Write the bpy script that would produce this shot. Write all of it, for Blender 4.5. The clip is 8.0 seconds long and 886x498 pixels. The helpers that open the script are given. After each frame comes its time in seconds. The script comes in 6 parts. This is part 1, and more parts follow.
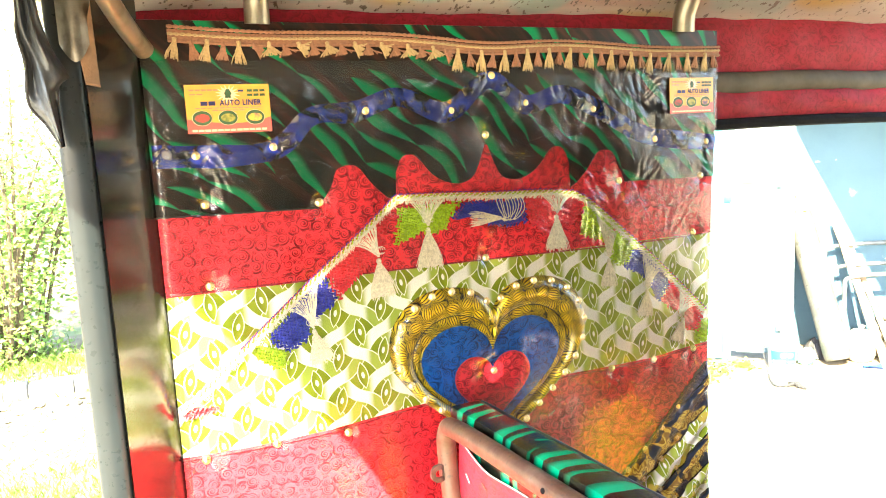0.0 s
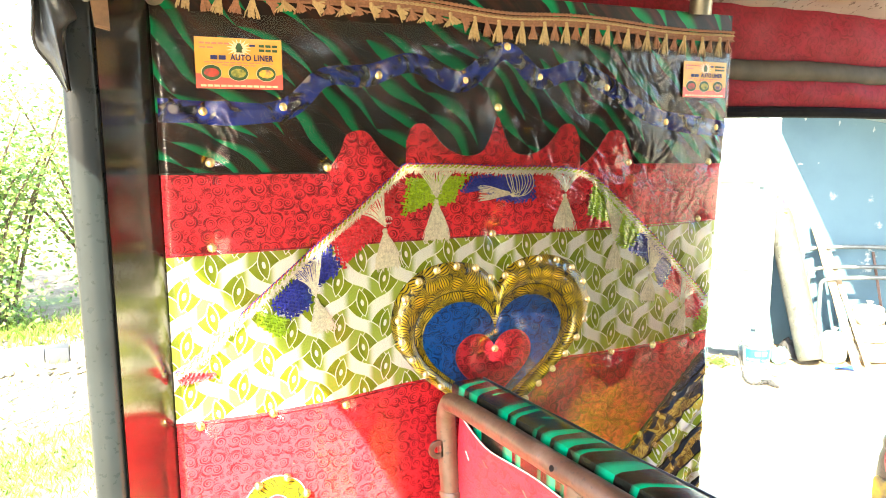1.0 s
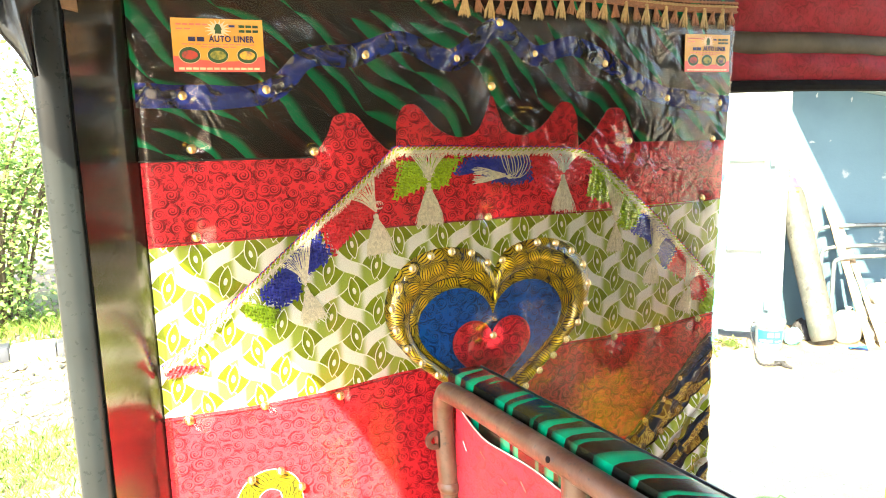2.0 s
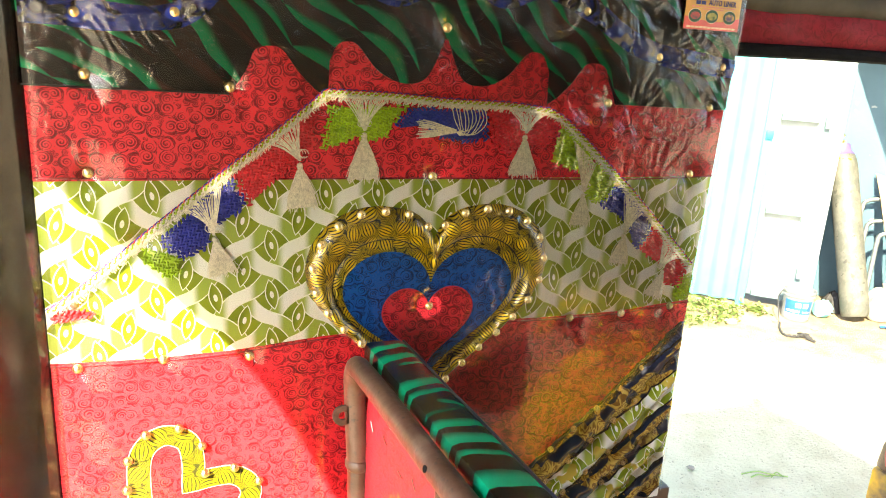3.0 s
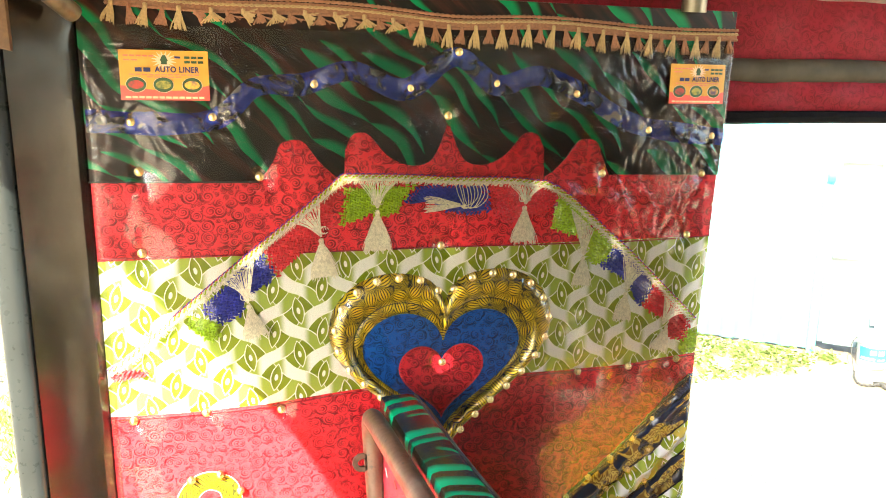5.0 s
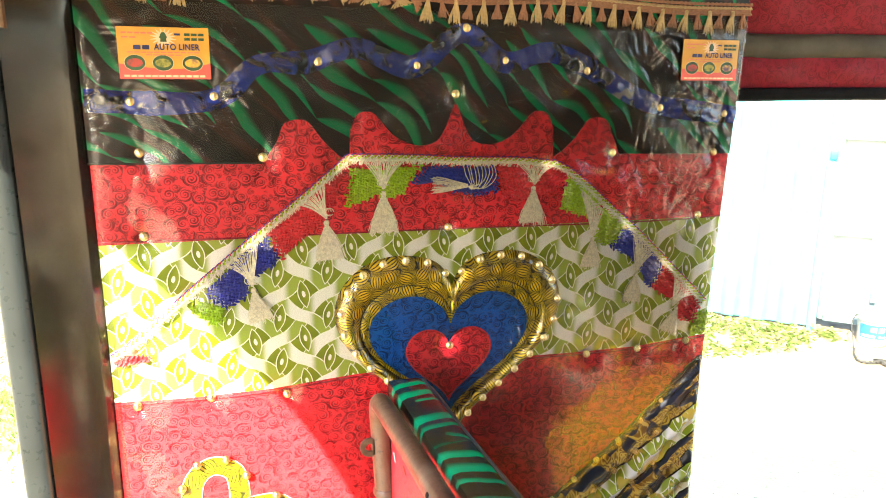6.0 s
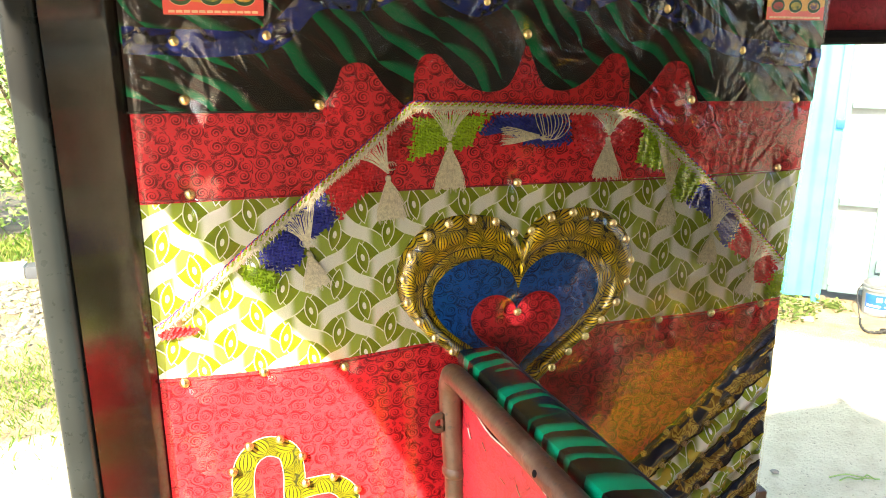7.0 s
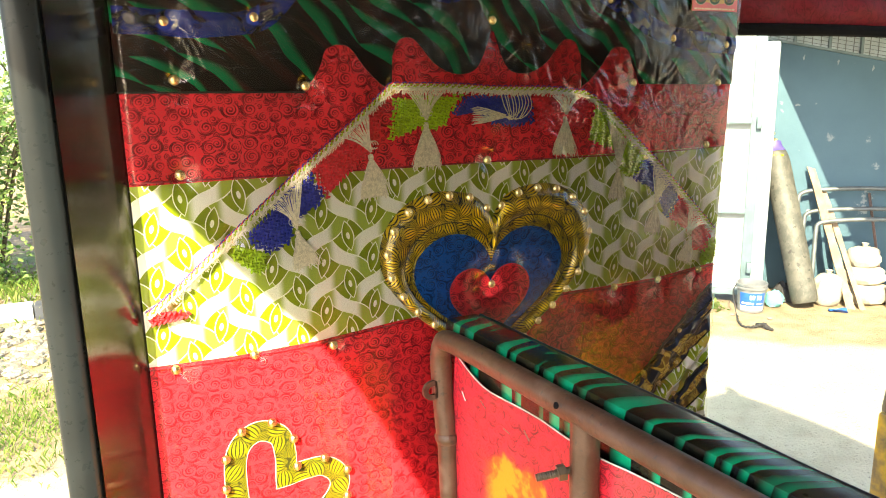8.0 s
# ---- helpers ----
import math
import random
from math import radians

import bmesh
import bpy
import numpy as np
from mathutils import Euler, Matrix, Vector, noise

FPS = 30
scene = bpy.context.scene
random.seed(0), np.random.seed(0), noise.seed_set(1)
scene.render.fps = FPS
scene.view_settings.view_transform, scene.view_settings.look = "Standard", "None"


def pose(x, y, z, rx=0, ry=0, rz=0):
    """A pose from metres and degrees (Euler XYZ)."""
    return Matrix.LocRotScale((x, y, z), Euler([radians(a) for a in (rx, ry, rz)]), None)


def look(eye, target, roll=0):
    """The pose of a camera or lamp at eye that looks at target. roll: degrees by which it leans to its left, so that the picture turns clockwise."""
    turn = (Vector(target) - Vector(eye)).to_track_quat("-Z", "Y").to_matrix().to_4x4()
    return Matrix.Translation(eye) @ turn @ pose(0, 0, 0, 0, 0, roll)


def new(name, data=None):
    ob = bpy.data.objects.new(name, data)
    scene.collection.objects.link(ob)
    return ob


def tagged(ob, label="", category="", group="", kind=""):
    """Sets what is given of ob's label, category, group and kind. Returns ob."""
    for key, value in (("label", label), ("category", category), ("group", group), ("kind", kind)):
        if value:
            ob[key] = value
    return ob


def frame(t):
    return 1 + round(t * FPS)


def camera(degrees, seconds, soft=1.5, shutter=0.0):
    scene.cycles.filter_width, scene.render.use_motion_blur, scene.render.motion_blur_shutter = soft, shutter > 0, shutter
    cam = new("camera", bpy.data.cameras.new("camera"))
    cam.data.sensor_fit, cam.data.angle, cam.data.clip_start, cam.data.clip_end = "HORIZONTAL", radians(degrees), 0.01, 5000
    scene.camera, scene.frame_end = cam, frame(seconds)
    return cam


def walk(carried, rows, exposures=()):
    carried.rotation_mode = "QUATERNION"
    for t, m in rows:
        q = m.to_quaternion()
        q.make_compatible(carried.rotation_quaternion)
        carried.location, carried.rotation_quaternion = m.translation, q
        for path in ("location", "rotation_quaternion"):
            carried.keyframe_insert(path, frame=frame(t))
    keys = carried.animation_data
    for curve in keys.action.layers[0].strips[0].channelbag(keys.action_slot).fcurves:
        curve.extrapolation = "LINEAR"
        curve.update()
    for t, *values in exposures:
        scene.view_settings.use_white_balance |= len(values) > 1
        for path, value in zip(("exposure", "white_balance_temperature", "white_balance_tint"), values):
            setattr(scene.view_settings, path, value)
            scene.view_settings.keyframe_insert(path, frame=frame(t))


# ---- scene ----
cam = camera(62.6, 8.0, 1.0)
PATH = [
    (0, (0.067, -0.9, 1.678), (0.857, 0.918, 1.408), -3.1),
    (0.5, (0.058, -0.886, 1.668), (0.908, 0.905, 1.4), -0.7),
    (1, (0.039, -0.867, 1.657), (0.882, 0.921, 1.352), -0.3),
    (1.2, (0.035, -0.867, 1.651), (0.853, 0.932, 1.345), -0.7),
    (2.3, (0.104, -0.822, 1.65), (0.902, 0.976, 1.288), -2.0),
    (2.5, (0.134, -0.804, 1.667), (0.84, 1.03, 1.295), -0.7),
    (3, (0.229, -0.806, 1.675), (0.923, 0.991, 1.139), 3.4),
    (3.5, (0.266, -0.853, 1.687), (0.946, 0.963, 1.197), 2.5),
    (4, (0.281, -0.893, 1.708), (0.919, 0.955, 1.285), 1.3),
    (4.5, (0.267, -0.917, 1.721), (0.789, 0.974, 1.33), 0.8),
    (5.8, (0.285, -0.904, 1.71), (0.801, 0.975, 1.255), 0.7),
    (6, (0.267, -0.895, 1.718), (0.786, 0.98, 1.253), 0.5),
    (6.5, (0.239, -0.856, 1.701), (0.909, 0.964, 1.213), 1.0),
    (7, (0.193, -0.8, 1.674), (0.74, 1.052, 1.156), -0.1),
    (7.5, (0.133, -0.811, 1.655), (0.798, 1.015, 1.184), -1.8),
    (8, (0.067, -0.809, 1.617), (0.916, 0.949, 1.183), -1.1),
]
EXPOSURES = [(0, 3.87, 6500, 7), (0.5, 4.02, 6500, 7), (1.0, 3.49, 6500, 7), (2.5, 3.07, 6700, 7), (3.0, 2.82, 6800, 7), (3.5, 2.96, 6800, 7), (4.0, 3.05, 6750, 7), (4.5, 3.36, 6600, 7), (6.0, 3.17, 6600, 7), (6.5, 2.95, 6700, 7), (7.0, 2.45, 6750, 7), (7.5, 2.0, 6850, 7), (8.0, 2.17, 6900, 7)]
walk(cam, [(t, look(eye, target, roll)) for t, eye, target, roll in PATH], EXPOSURES)

# ---------------------------------------------------------------- light
SUN_DIR = Vector((0.85, 1.0, -1.0625)).normalized()
sun = new("sun", bpy.data.lights.new("sun", "SUN"))
sun.data.energy, sun.data.angle, sun.data.color = 5.0, radians(0.6), (1.0, 0.90, 0.62)
sun.matrix_world = look((-6, -6, 8), Vector((-6, -6, 8)) + SUN_DIR)
world = bpy.data.worlds.new("sky")
scene.world = world
world.use_nodes = True
sky = world.node_tree.nodes.new("ShaderNodeTexSky")
sky.sky_type, sky.sun_disc = "NISHITA", False
sky.sun_elevation, sky.sun_rotation = math.asin(-SUN_DIR.z), math.atan2(-SUN_DIR.x, -SUN_DIR.y)
sky.dust_density = 2.0
world.node_tree.links.new(sky.outputs[0], world.node_tree.nodes["Background"].inputs[0])
world.node_tree.nodes["Background"].inputs[1].default_value = 0.15


# ---------------------------------------------------------------- node expressions
class Ex:
    """A scalar node socket with arithmetic."""

    def __init__(self, tree, sock):
        self.t, self.s = tree, sock

    def op(self, kind, b=None, c=None):
        n = self.t.nodes.new("ShaderNodeMath")
        n.operation = kind
        for i, v in enumerate((self, b, c)):
            if v is None:
                continue
            if isinstance(v, Ex):
                self.t.links.new(v.s, n.inputs[i])
            else:
                n.inputs[i].default_value = v
        return Ex(self.t, n.outputs[0])

    def __add__(self, o): return self.op("ADD", o)
    def __radd__(self, o): return self.op("ADD", o)
    def __sub__(self, o): return self.op("SUBTRACT", o)
    def __rsub__(self, o): return (self * -1.0) + o
    def __mul__(self, o): return self.op("MULTIPLY", o)
    def __rmul__(self, o): return self.op("MULTIPLY", o)
    def __truediv__(self, o): return self.op("DIVIDE", o)
    def fract(self): return self.op("FRACT")
    def floor(self): return self.op("FLOOR")
    def sin(self): return self.op("SINE")
    def cos(self): return self.op("COSINE")
    def abs(self): return self.op("ABSOLUTE")
    def sqrt(self): return self.op("SQRT")
    def lt(self, o): return self.op("LESS_THAN", o)
    def gt(self, o): return self.op("GREATER_THAN", o)
    def max(self, o): return self.op("MAXIMUM", o)
    def min(self, o): return self.op("MINIMUM", o)
    def atan2(self, o): return self.op("ARCTAN2", o)

    def step(self, lo, hi):
        n = self.t.nodes.new("ShaderNodeMapRange")
        n.interpolation_type = "SMOOTHSTEP"
        self.t.links.new(self.s, n.inputs["Value"])
        n.inputs["From Min"].default_value, n.inputs["From Max"].default_value = lo, hi
        return Ex(self.t, n.outputs[0])


class Mat:
    """A node material under construction."""

    def __init__(self, name, rough=0.5, metal=0.0, spec=0.5):
        self.m = bpy.data.materials.new(name)
        self.m.use_nodes = True
        self.t = self.m.node_tree
        self.b = self.t.nodes["Principled BSDF"]
        self.b.inputs["Roughness"].default_value = rough
        self.b.inputs["Metallic"].default_value = metal
        self.b.inputs["Specular IOR Level"].default_value = spec
        tc = self.t.nodes.new("ShaderNodeTexCoord")
        self.obj = tc.outputs["Object"]
        sp = self.t.nodes.new("ShaderNodeSeparateXYZ")
        self.t.links.new(self.obj, sp.inputs[0])
        self.x, self.y, self.z = (Ex(self.t, sp.outputs[i]) for i in range(3))

    def vec(self, x, y, z=0.0):
        n = self.t.nodes.new("ShaderNodeCombineXYZ")
        for i, v in enumerate((x, y, z)):
            if isinstance(v, Ex):
                self.t.links.new(v.s, n.inputs[i])
            else:
                n.inputs[i].default_value = v
        return n.outputs[0]

    def noise(self, scale, detail=3.0, vec=None, rough=0.55, distort=0.0):
        n = self.t.nodes.new("ShaderNodeTexNoise")
        self.t.links.new(vec or self.obj, n.inputs["Vector"])
        n.inputs["Scale"].default_value, n.inputs["Detail"].default_value = scale, detail
        n.inputs["Roughness"].default_value, n.inputs["Distortion"].default_value = rough, distort
        return Ex(self.t, n.outputs[0])

    def rnd(self, vec):
        n = self.t.nodes.new("ShaderNodeTexWhiteNoise")
        n.noise_dimensions = "2D"
        self.t.links.new(vec, n.inputs["Vector"])
        return Ex(self.t, n.outputs[0])

    def cells(self, vec, scale, randomness=0.8):
        """2D cells: offset from the cell's centre in cell units, and a random number of the cell."""
        n = self.t.nodes.new("ShaderNodeTexVoronoi")
        n.voronoi_dimensions = "2D"
        self.t.links.new(vec, n.inputs["Vector"])
        n.inputs["Scale"].default_value, n.inputs["Randomness"].default_value = scale, randomness
        sub = self.t.nodes.new("ShaderNodeVectorMath")
        sub.operation = "SUBTRACT"
        self.t.links.new(vec, sub.inputs[0])
        self.t.links.new(n.outputs["Position"], sub.inputs[1])
        sp = self.t.nodes.new("ShaderNodeSeparateXYZ")
        self.t.links.new(sub.outputs[0], sp.inputs[0])
        col = self.t.nodes.new("ShaderNodeSeparateColor")
        self.t.links.new(n.outputs["Color"], col.inputs[0])
        return Ex(self.t, sp.outputs[0]) * scale, Ex(self.t, sp.outputs[1]) * scale, Ex(self.t, col.outputs[0]), Ex(self.t, col.outputs[1])

    def mix(self, fac, a, b):
        n = self.t.nodes.new("ShaderNodeMix")
        n.data_type = "RGBA"
        for v, i in ((fac, 0), (a, 6), (b, 7)):
            if isinstance(v, Ex):
                self.t.links.new(v.s, n.inputs[i])
            elif isinstance(v, (int, float)):
                n.inputs[i].default_value = v
            elif isinstance(v, tuple):
                n.inputs[i].default_value = (*v, 1.0)
            else:
                self.t.links.new(v, n.inputs[i])
        return n.outputs[2]

    def colour(self, c):
        if isinstance(c, tuple):
            self.b.inputs["Base Color"].default_value = (*c, 1.0)
        else:
            self.t.links.new(c, self.b.inputs["Base Color"])
        return self

    def rough(self, e):
        self.t.links.new(e.s, self.b.inputs["Roughness"])
        return self

    def bump(self, e, strength=0.3, dist=0.002):
        n = self.t.nodes.new("ShaderNodeBump")
        n.inputs["Strength"].default_value, n.inputs["Distance"].default_value = strength, dist
        self.t.links.new(e.s, n.inputs["Height"])
        self.t.links.new(n.outputs[0], self.b.inputs["Normal"])
        return self

    def done(self):
        return self.m


# ---------------------------------------------------------------- materials
def swirl_mat(name, base, ink, across="xz", rough=0.38, print_over=None, coat=0.0):
    k = Mat(name, rough, 0.0, 0.5 if across == "yz" else 0.2)
    u, v = {"xz": (k.x, k.z), "yz": (k.y, k.z), "xy": (k.x, k.y)}[across]
    p = k.vec(u, v)
    # large coils drawn with a swelling stroke, each with crescents round it
    dx, dy, r1, r2 = k.cells(p, 63.0, 0.66)
    r = (dx * dx + dy * dy * 1.2).sqrt()
    ang = dy.atan2(dx)
    hand = r1.gt(0.4) * 2.0 - 1.0
    size = r2 * 0.20 + 0.25
    coil = (ang * hand / 6.2832 + r * (r2 * -2.0 + 6.6) + r2 * 7.0).fract()
    swell = (ang + r1 * 6.2832).cos()
    wide = (coil - 0.5).abs().lt(swell * 0.12 + 0.20) * r.lt(size)
    away = r - size
    bow = (ang + r2 * 9.0).cos()
    arc = (away - 0.065).abs().lt(bow * 0.046) + (away - 0.155).abs().lt((ang + r2 * 9.0 + 0.5).cos() * 0.046) + (away - 0.14).abs().lt((ang + r1 * 11.0).cos() * -0.042)
    # small coils and dots in between
    ex, ey, q1, q2 = k.cells(k.vec(u + 0.37, v + 0.11), 120.0, 0.9)
    er = (ex * ex + ey * ey).sqrt()
    dot_size = q2 * 0.20 + 0.18
    small = (ey.atan2(ex) / 6.2832 + er * 5.5 + q1).fract().lt(0.55) * er.lt(dot_size)
    lash = (er - dot_size - 0.13).abs().lt((ey.atan2(ex) + q1 * 6.28).cos() * 0.075)
    ragged = k.noise(420.0, 2.0, p).step(0.22, 0.36)
    ink_mask = wide.max(arc.min(1.0)).max(small.max(lash) * away.gt(0.13)) * ragged
    wear = k.noise(7.0, 4.0, p)
    c = k.mix(ink_mask * (k.noise(45.0, 2.0, p) * 0.5 + 0.58).min(0.95), k.mix(wear.step(0.3, 0.75), base, tuple(min(1, q * 1.18) for q in base)), ink)
    if print_over:
        c = print_over(k, c)
    k.colour(c).bump(k.noise(900.0, 2.0) * 0.5 + k.noise(30.0, 3.0) + ink_mask * 0.3, 0.16, 0.002)
    k.b.inputs["Coat Weight"].default_value, k.b.inputs["Coat Roughness"].default_value = coat, 0.15
    return k.done()


def zebra_mat(name, u, v, rows, length, green, dark, brown_to, least, coat, spec, sway, bare):
    """Tapered green streaks, sharp on one side and fading on the other, on black brown."""
    k = Mat(name, 0.3, 0.0, spec)
    s = k.x * u[0] + k.y * u[1] + k.z * u[2]
    w = k.x * v[0] + k.y * v[1] + k.z * v[2]
    bend = k.noise(6.0, 2.0, k.vec(s, w)) * sway + (s * 34.0).sin() * 0.0045
    row = (w + bend) * rows
    lane = row.floor()
    along = s * length + k.rnd(k.vec(lane, 3.0)) * 7.0
    piece = along.floor()
    taper = (along.fract().op("POWER", 0.75) * 3.1416).sin()
    near = row.fract()
    lot = k.rnd(k.vec(lane, piece))
    reach = taper * (lot * 0.45 + least) * lot.gt(bare)
    inside = near.lt(reach)
    fade = (1.0 - near / (reach + 0.02)).max(0.0)
    mask = inside * (fade * 1.5).min(1.0).step(0.05, 0.95)
    streaky = k.noise(60.0, 3.0, k.vec(s * 0.12, w))
    brown = k.mix(streaky.step(0.45, 0.7), dark, brown_to)
    c = k.mix(mask * (streaky * 0.5 + 0.72).min(1.0), brown, green)
    k.colour(c).bump(k.noise(500.0, 2.0) + k.noise(18.0, 3.0), 0.15, 0.002)
    k.b.inputs["Coat Weight"].default_value, k.b.inputs["Coat Roughness"].default_value = coat, 0.08
    return k.done()


def rail_mat():
    """Green blades across the padded rail: each ends sharply towards the cabin and fades into brown black the other way."""
    k = Mat("green_streak_vinyl", 0.26, 0.0, 0.3)
    c = (k.x - 0.449) / 0.0455
    wob = k.noise(22.0, 2.0, k.vec(k.x, k.y)) * 0.006 - 0.003
    y = k.y + wob + c * c * 0.006
    mask, dim = None, k.noise(34.0, 2.0, k.vec(k.x * 3.0, k.y))
    # edge, slant, length of the fade, strength, where across the rail it begins
    blades = [(-0.0975, 0.011, 0.020, 0.9, -0.6), (-0.126, 0.010, 0.023, 1.0, -0.6), (-0.1415, 0.007, 0.011, 0.75, -0.25), (-0.1925, 0.009, 0.025, 1.0, -0.6),
              (-0.209, 0.006, 0.014, 0.8, -0.6), (-0.2225, -0.022, 0.013, 0.7, 0.05), (-0.2475, 0.007, 0.010, 0.28, -0.6), (-0.273, -0.002, 0.019, 1.0, -0.6),
              (-0.301, -0.006, 0.024, 1.0, -0.6), (-0.3185, -0.009, 0.011, 0.75, -0.3), (-0.367, -0.005, 0.030, 1.0, -0.6)]
    rng = random.Random(12)
    e = -0.367
    while e > -1.3:
        e -= rng.choice((0.011, 0.015, 0.020, 0.030))
        blades.append((e, rng.uniform(-0.026, -0.006), rng.uniform(0.007, 0.016), rng.choice((0.5, 0.9, 1.0)), rng.choice((-0.6, -0.6, -0.1))))
    for edge, slant, fade, power, start in blades:
        d = y - c * slant - edge
        one = d.step(0.0, 0.0012) * (1.0 - d / fade).max(0.0).step(0.02, 0.78) * power
        if start > -0.5:
            one = one * c.step(start, start + 0.35)
        mask = one if mask is None else mask.max(one)
    dark = k.mix(dim.step(0.4, 0.75), (0.006, 0.007, 0.006), (0.030, 0.027, 0.012))
    k.colour(k.mix((mask * 1.15).min(1.0), dark, (0.0, 0.31, 0.155))).bump(k.noise(260.0, 2.0) + k.noise(12.0, 2.0), 0.10, 0.002)
    k.b.inputs["Coat Weight"].default_value, k.b.inputs["Coat Roughness"].default_value = 0.12, 0.12
    return k.done()


def eyes_shade(k, u, v, px=0.061, pz=0.0585, x0=0.3022, z0=1.4187):
    """A weave of wavy ribbons, pale on top and green where they pass under, with olive eyes in the holes."""
    p = (u - x0) / px + k.noise(8.0, 1.0, k.vec(u, v)) * 0.06 - 0.03
    q = (v - z0) / pz
    turn = p * 6.2832
    c1, s1 = turn.cos(), turn.sin() * 0.085
    white, line, under = (0.86, 0.86, 0.85), (0.86, 0.87, 0.78), (0.34, 0.43, 0.06)
    hole = k.mix((q * 2.0).fract(), (0.175, 0.235, 0.005), (0.25, 0.32, 0.014))

    def ribbon(g, side, phase):
        d = ((g + 0.5).fract() - 0.5).abs()
        w = (1.40 - c1 * (0.36 * side)) * 0.140
        tone = (turn + phase).cos()
        body = k.mix(tone.step(-0.45, 0.55), under, white)
        return d.lt(w), k.mix(d.gt(w - 0.030), body, line)

    rise, rise_c = ribbon(q - p + s1 - 0.5, 1.0, 0.55)
    fall, fall_c = ribbon(q + p + s1 - 0.5, -1.0, 0.55 + 3.1416)
    over = c1.gt(0.0)
    c = k.mix(fall * over, hole, fall_c)
    c = k.mix(rise, c, rise_c)
    c = k.mix(fall * (1.0 - over), c, fall_c)
    # the eyes, on the lattice's corners and centres, leaning in turn
    a, b = (p + 0.5).fract() - 0.5, (q + 0.5).fract() - 0.5
    a2, b2 = p.fract() - 0.5, q.fract() - 0.5
    pick = (a * a + b * b).lt(a2 * a2 + b2 * b2)
    ex = (a2 + (a - a2) * pick) * px
    ez = (b2 + (b - b2) * pick) * pz
    tilt = pick * 0.40 - 0.19
    rx, rz = ex - ez * tilt, ez + ex * tilt
    lens = (rx.abs() * 2.75 + rz * rz / 0.0185)      # pointed oval, half length about 19 mm
    c = k.mix(lens.lt(0.0207), c, line)
    c = k.mix(lens.lt(0.0172), c, k.mix((rx * 90.0 + 0.5).step(0.0, 1.0), (0.175, 0.235, 0.005), (0.27, 0.34, 0.016)))
    dot = (rx * rx * 4.0 + rz * rz).lt(0.000020)
    return k.mix(dot, c, (0.88, 0.88, 0.82))


def eyes_mat(name):
    k = Mat(name, 0.4, 0.0, 0.2)
    k.colour(eyes_shade(k, k.x, k.z)).bump(k.noise(800.0, 2.0) * 0.4 + k.noise(22.0, 3.0), 0.15, 0.002)
    k.b.inputs["Coat Weight"].default_value, k.b.inputs["Coat Roughness"].default_value = 0.0, 0.12
    return k.done()


def gourd_mat(name, gold, ink, metal, rough, scale=46.0, coat=0.4):
    """Round ribbed gourds, large and small, on a dark ground."""
    k = Mat(name, rough, metal)

    def layer(p, sc, size):
        dx, dy, r1, r2 = k.cells(p, sc, 0.45)
        a = r1 * 6.2832
        ca, sa = a.cos(), a.sin()
        gx, gy = (dx * ca + dy * sa) * 0.92, dy * ca - dx * sa
        gy2 = gy + gx * gx * 0.5
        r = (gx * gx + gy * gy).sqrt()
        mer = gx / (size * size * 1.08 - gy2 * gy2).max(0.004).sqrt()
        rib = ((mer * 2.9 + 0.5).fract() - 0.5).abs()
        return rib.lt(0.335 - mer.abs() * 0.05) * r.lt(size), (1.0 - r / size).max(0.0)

    p = k.vec(k.x, k.z)
    one, high = layer(p, scale, 0.475)
    two, high2 = layer(k.vec(k.x + 0.413, k.z + 0.271), scale * 1.75, 0.43)
    three, high3 = layer(k.vec(k.x + 0.177, k.z + 0.633), scale * 2.9, 0.40)
    near = one.max(high.gt(0.0))
    near2 = near.max(high2.gt(0.0))
    lit = one + two * (1.0 - near) + three * (1.0 - near2)
    n = k.noise(120.0, 3.0, p)
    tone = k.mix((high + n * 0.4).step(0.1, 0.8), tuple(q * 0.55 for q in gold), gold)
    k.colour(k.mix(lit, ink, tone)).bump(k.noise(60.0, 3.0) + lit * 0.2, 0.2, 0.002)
    k.b.inputs["Coat Weight"].default_value, k.b.inputs["Coat Roughness"].default_value = coat, 0.08
    return k.done()


def tuft_mat():
    """Pleats of two prints in turn: gold contour lines with navy blots, and the olive eye print."""
    k = Mat("tufted_print", 0.25)
    p = k.vec(k.x, k.z)
    wob = k.noise(30.0, 2.0, p)
    row = ((k.x - 0.684) * 0.629 - (k.z - 1.1065) * 0.777) / 0.0377 + wob * 0.30 - 0.15
    place = row.fract()
    n = k.noise(30.0, 2.0, p, 0.5, 1.6)
    con = (n * 9.0).fract()
    gold = k.mix(con.step(0.25, 0.75), (0.50, 0.34, 0.06), (0.17, 0.085, 0.015))
    gold = k.mix(k.noise(26.0, 1.0, k.vec(k.x + 1.0, k.z)).step(0.50, 0.53).max(place.lt(0.20) * k.noise(34.0, 1.0, p).gt(0.46)), gold, (0.010, 0.014, 0.035))
    pale = k.mix(k.noise(30.0, 2.0, k.vec(k.x + 5.0, k.z)).step(0.56, 0.60), eyes_shade(k, k.x, k.z), (0.50, 0.38, 0.05))
    odd = (row * 0.5).fract().gt(0.5) * row.gt(0.0)
    c = k.mix(odd, gold, pale)
    c = k.mix(row.lt(0.06), c, k.mix(con.step(0.6, 0.7), (0.010, 0.014, 0.035), (0.03, 0.035, 0.08)))
    c = k.mix((place - 0.5).abs().gt(0.47), c, (0.02, 0.016, 0.012))
    k.colour(c).bump(k.noise(45.0, 3.0), 0.3, 0.003)
    k.b.inputs["Coat Weight"].default_value, k.b.inputs["Coat Roughness"].default_value = 0.25, 0.08
    return k.done()


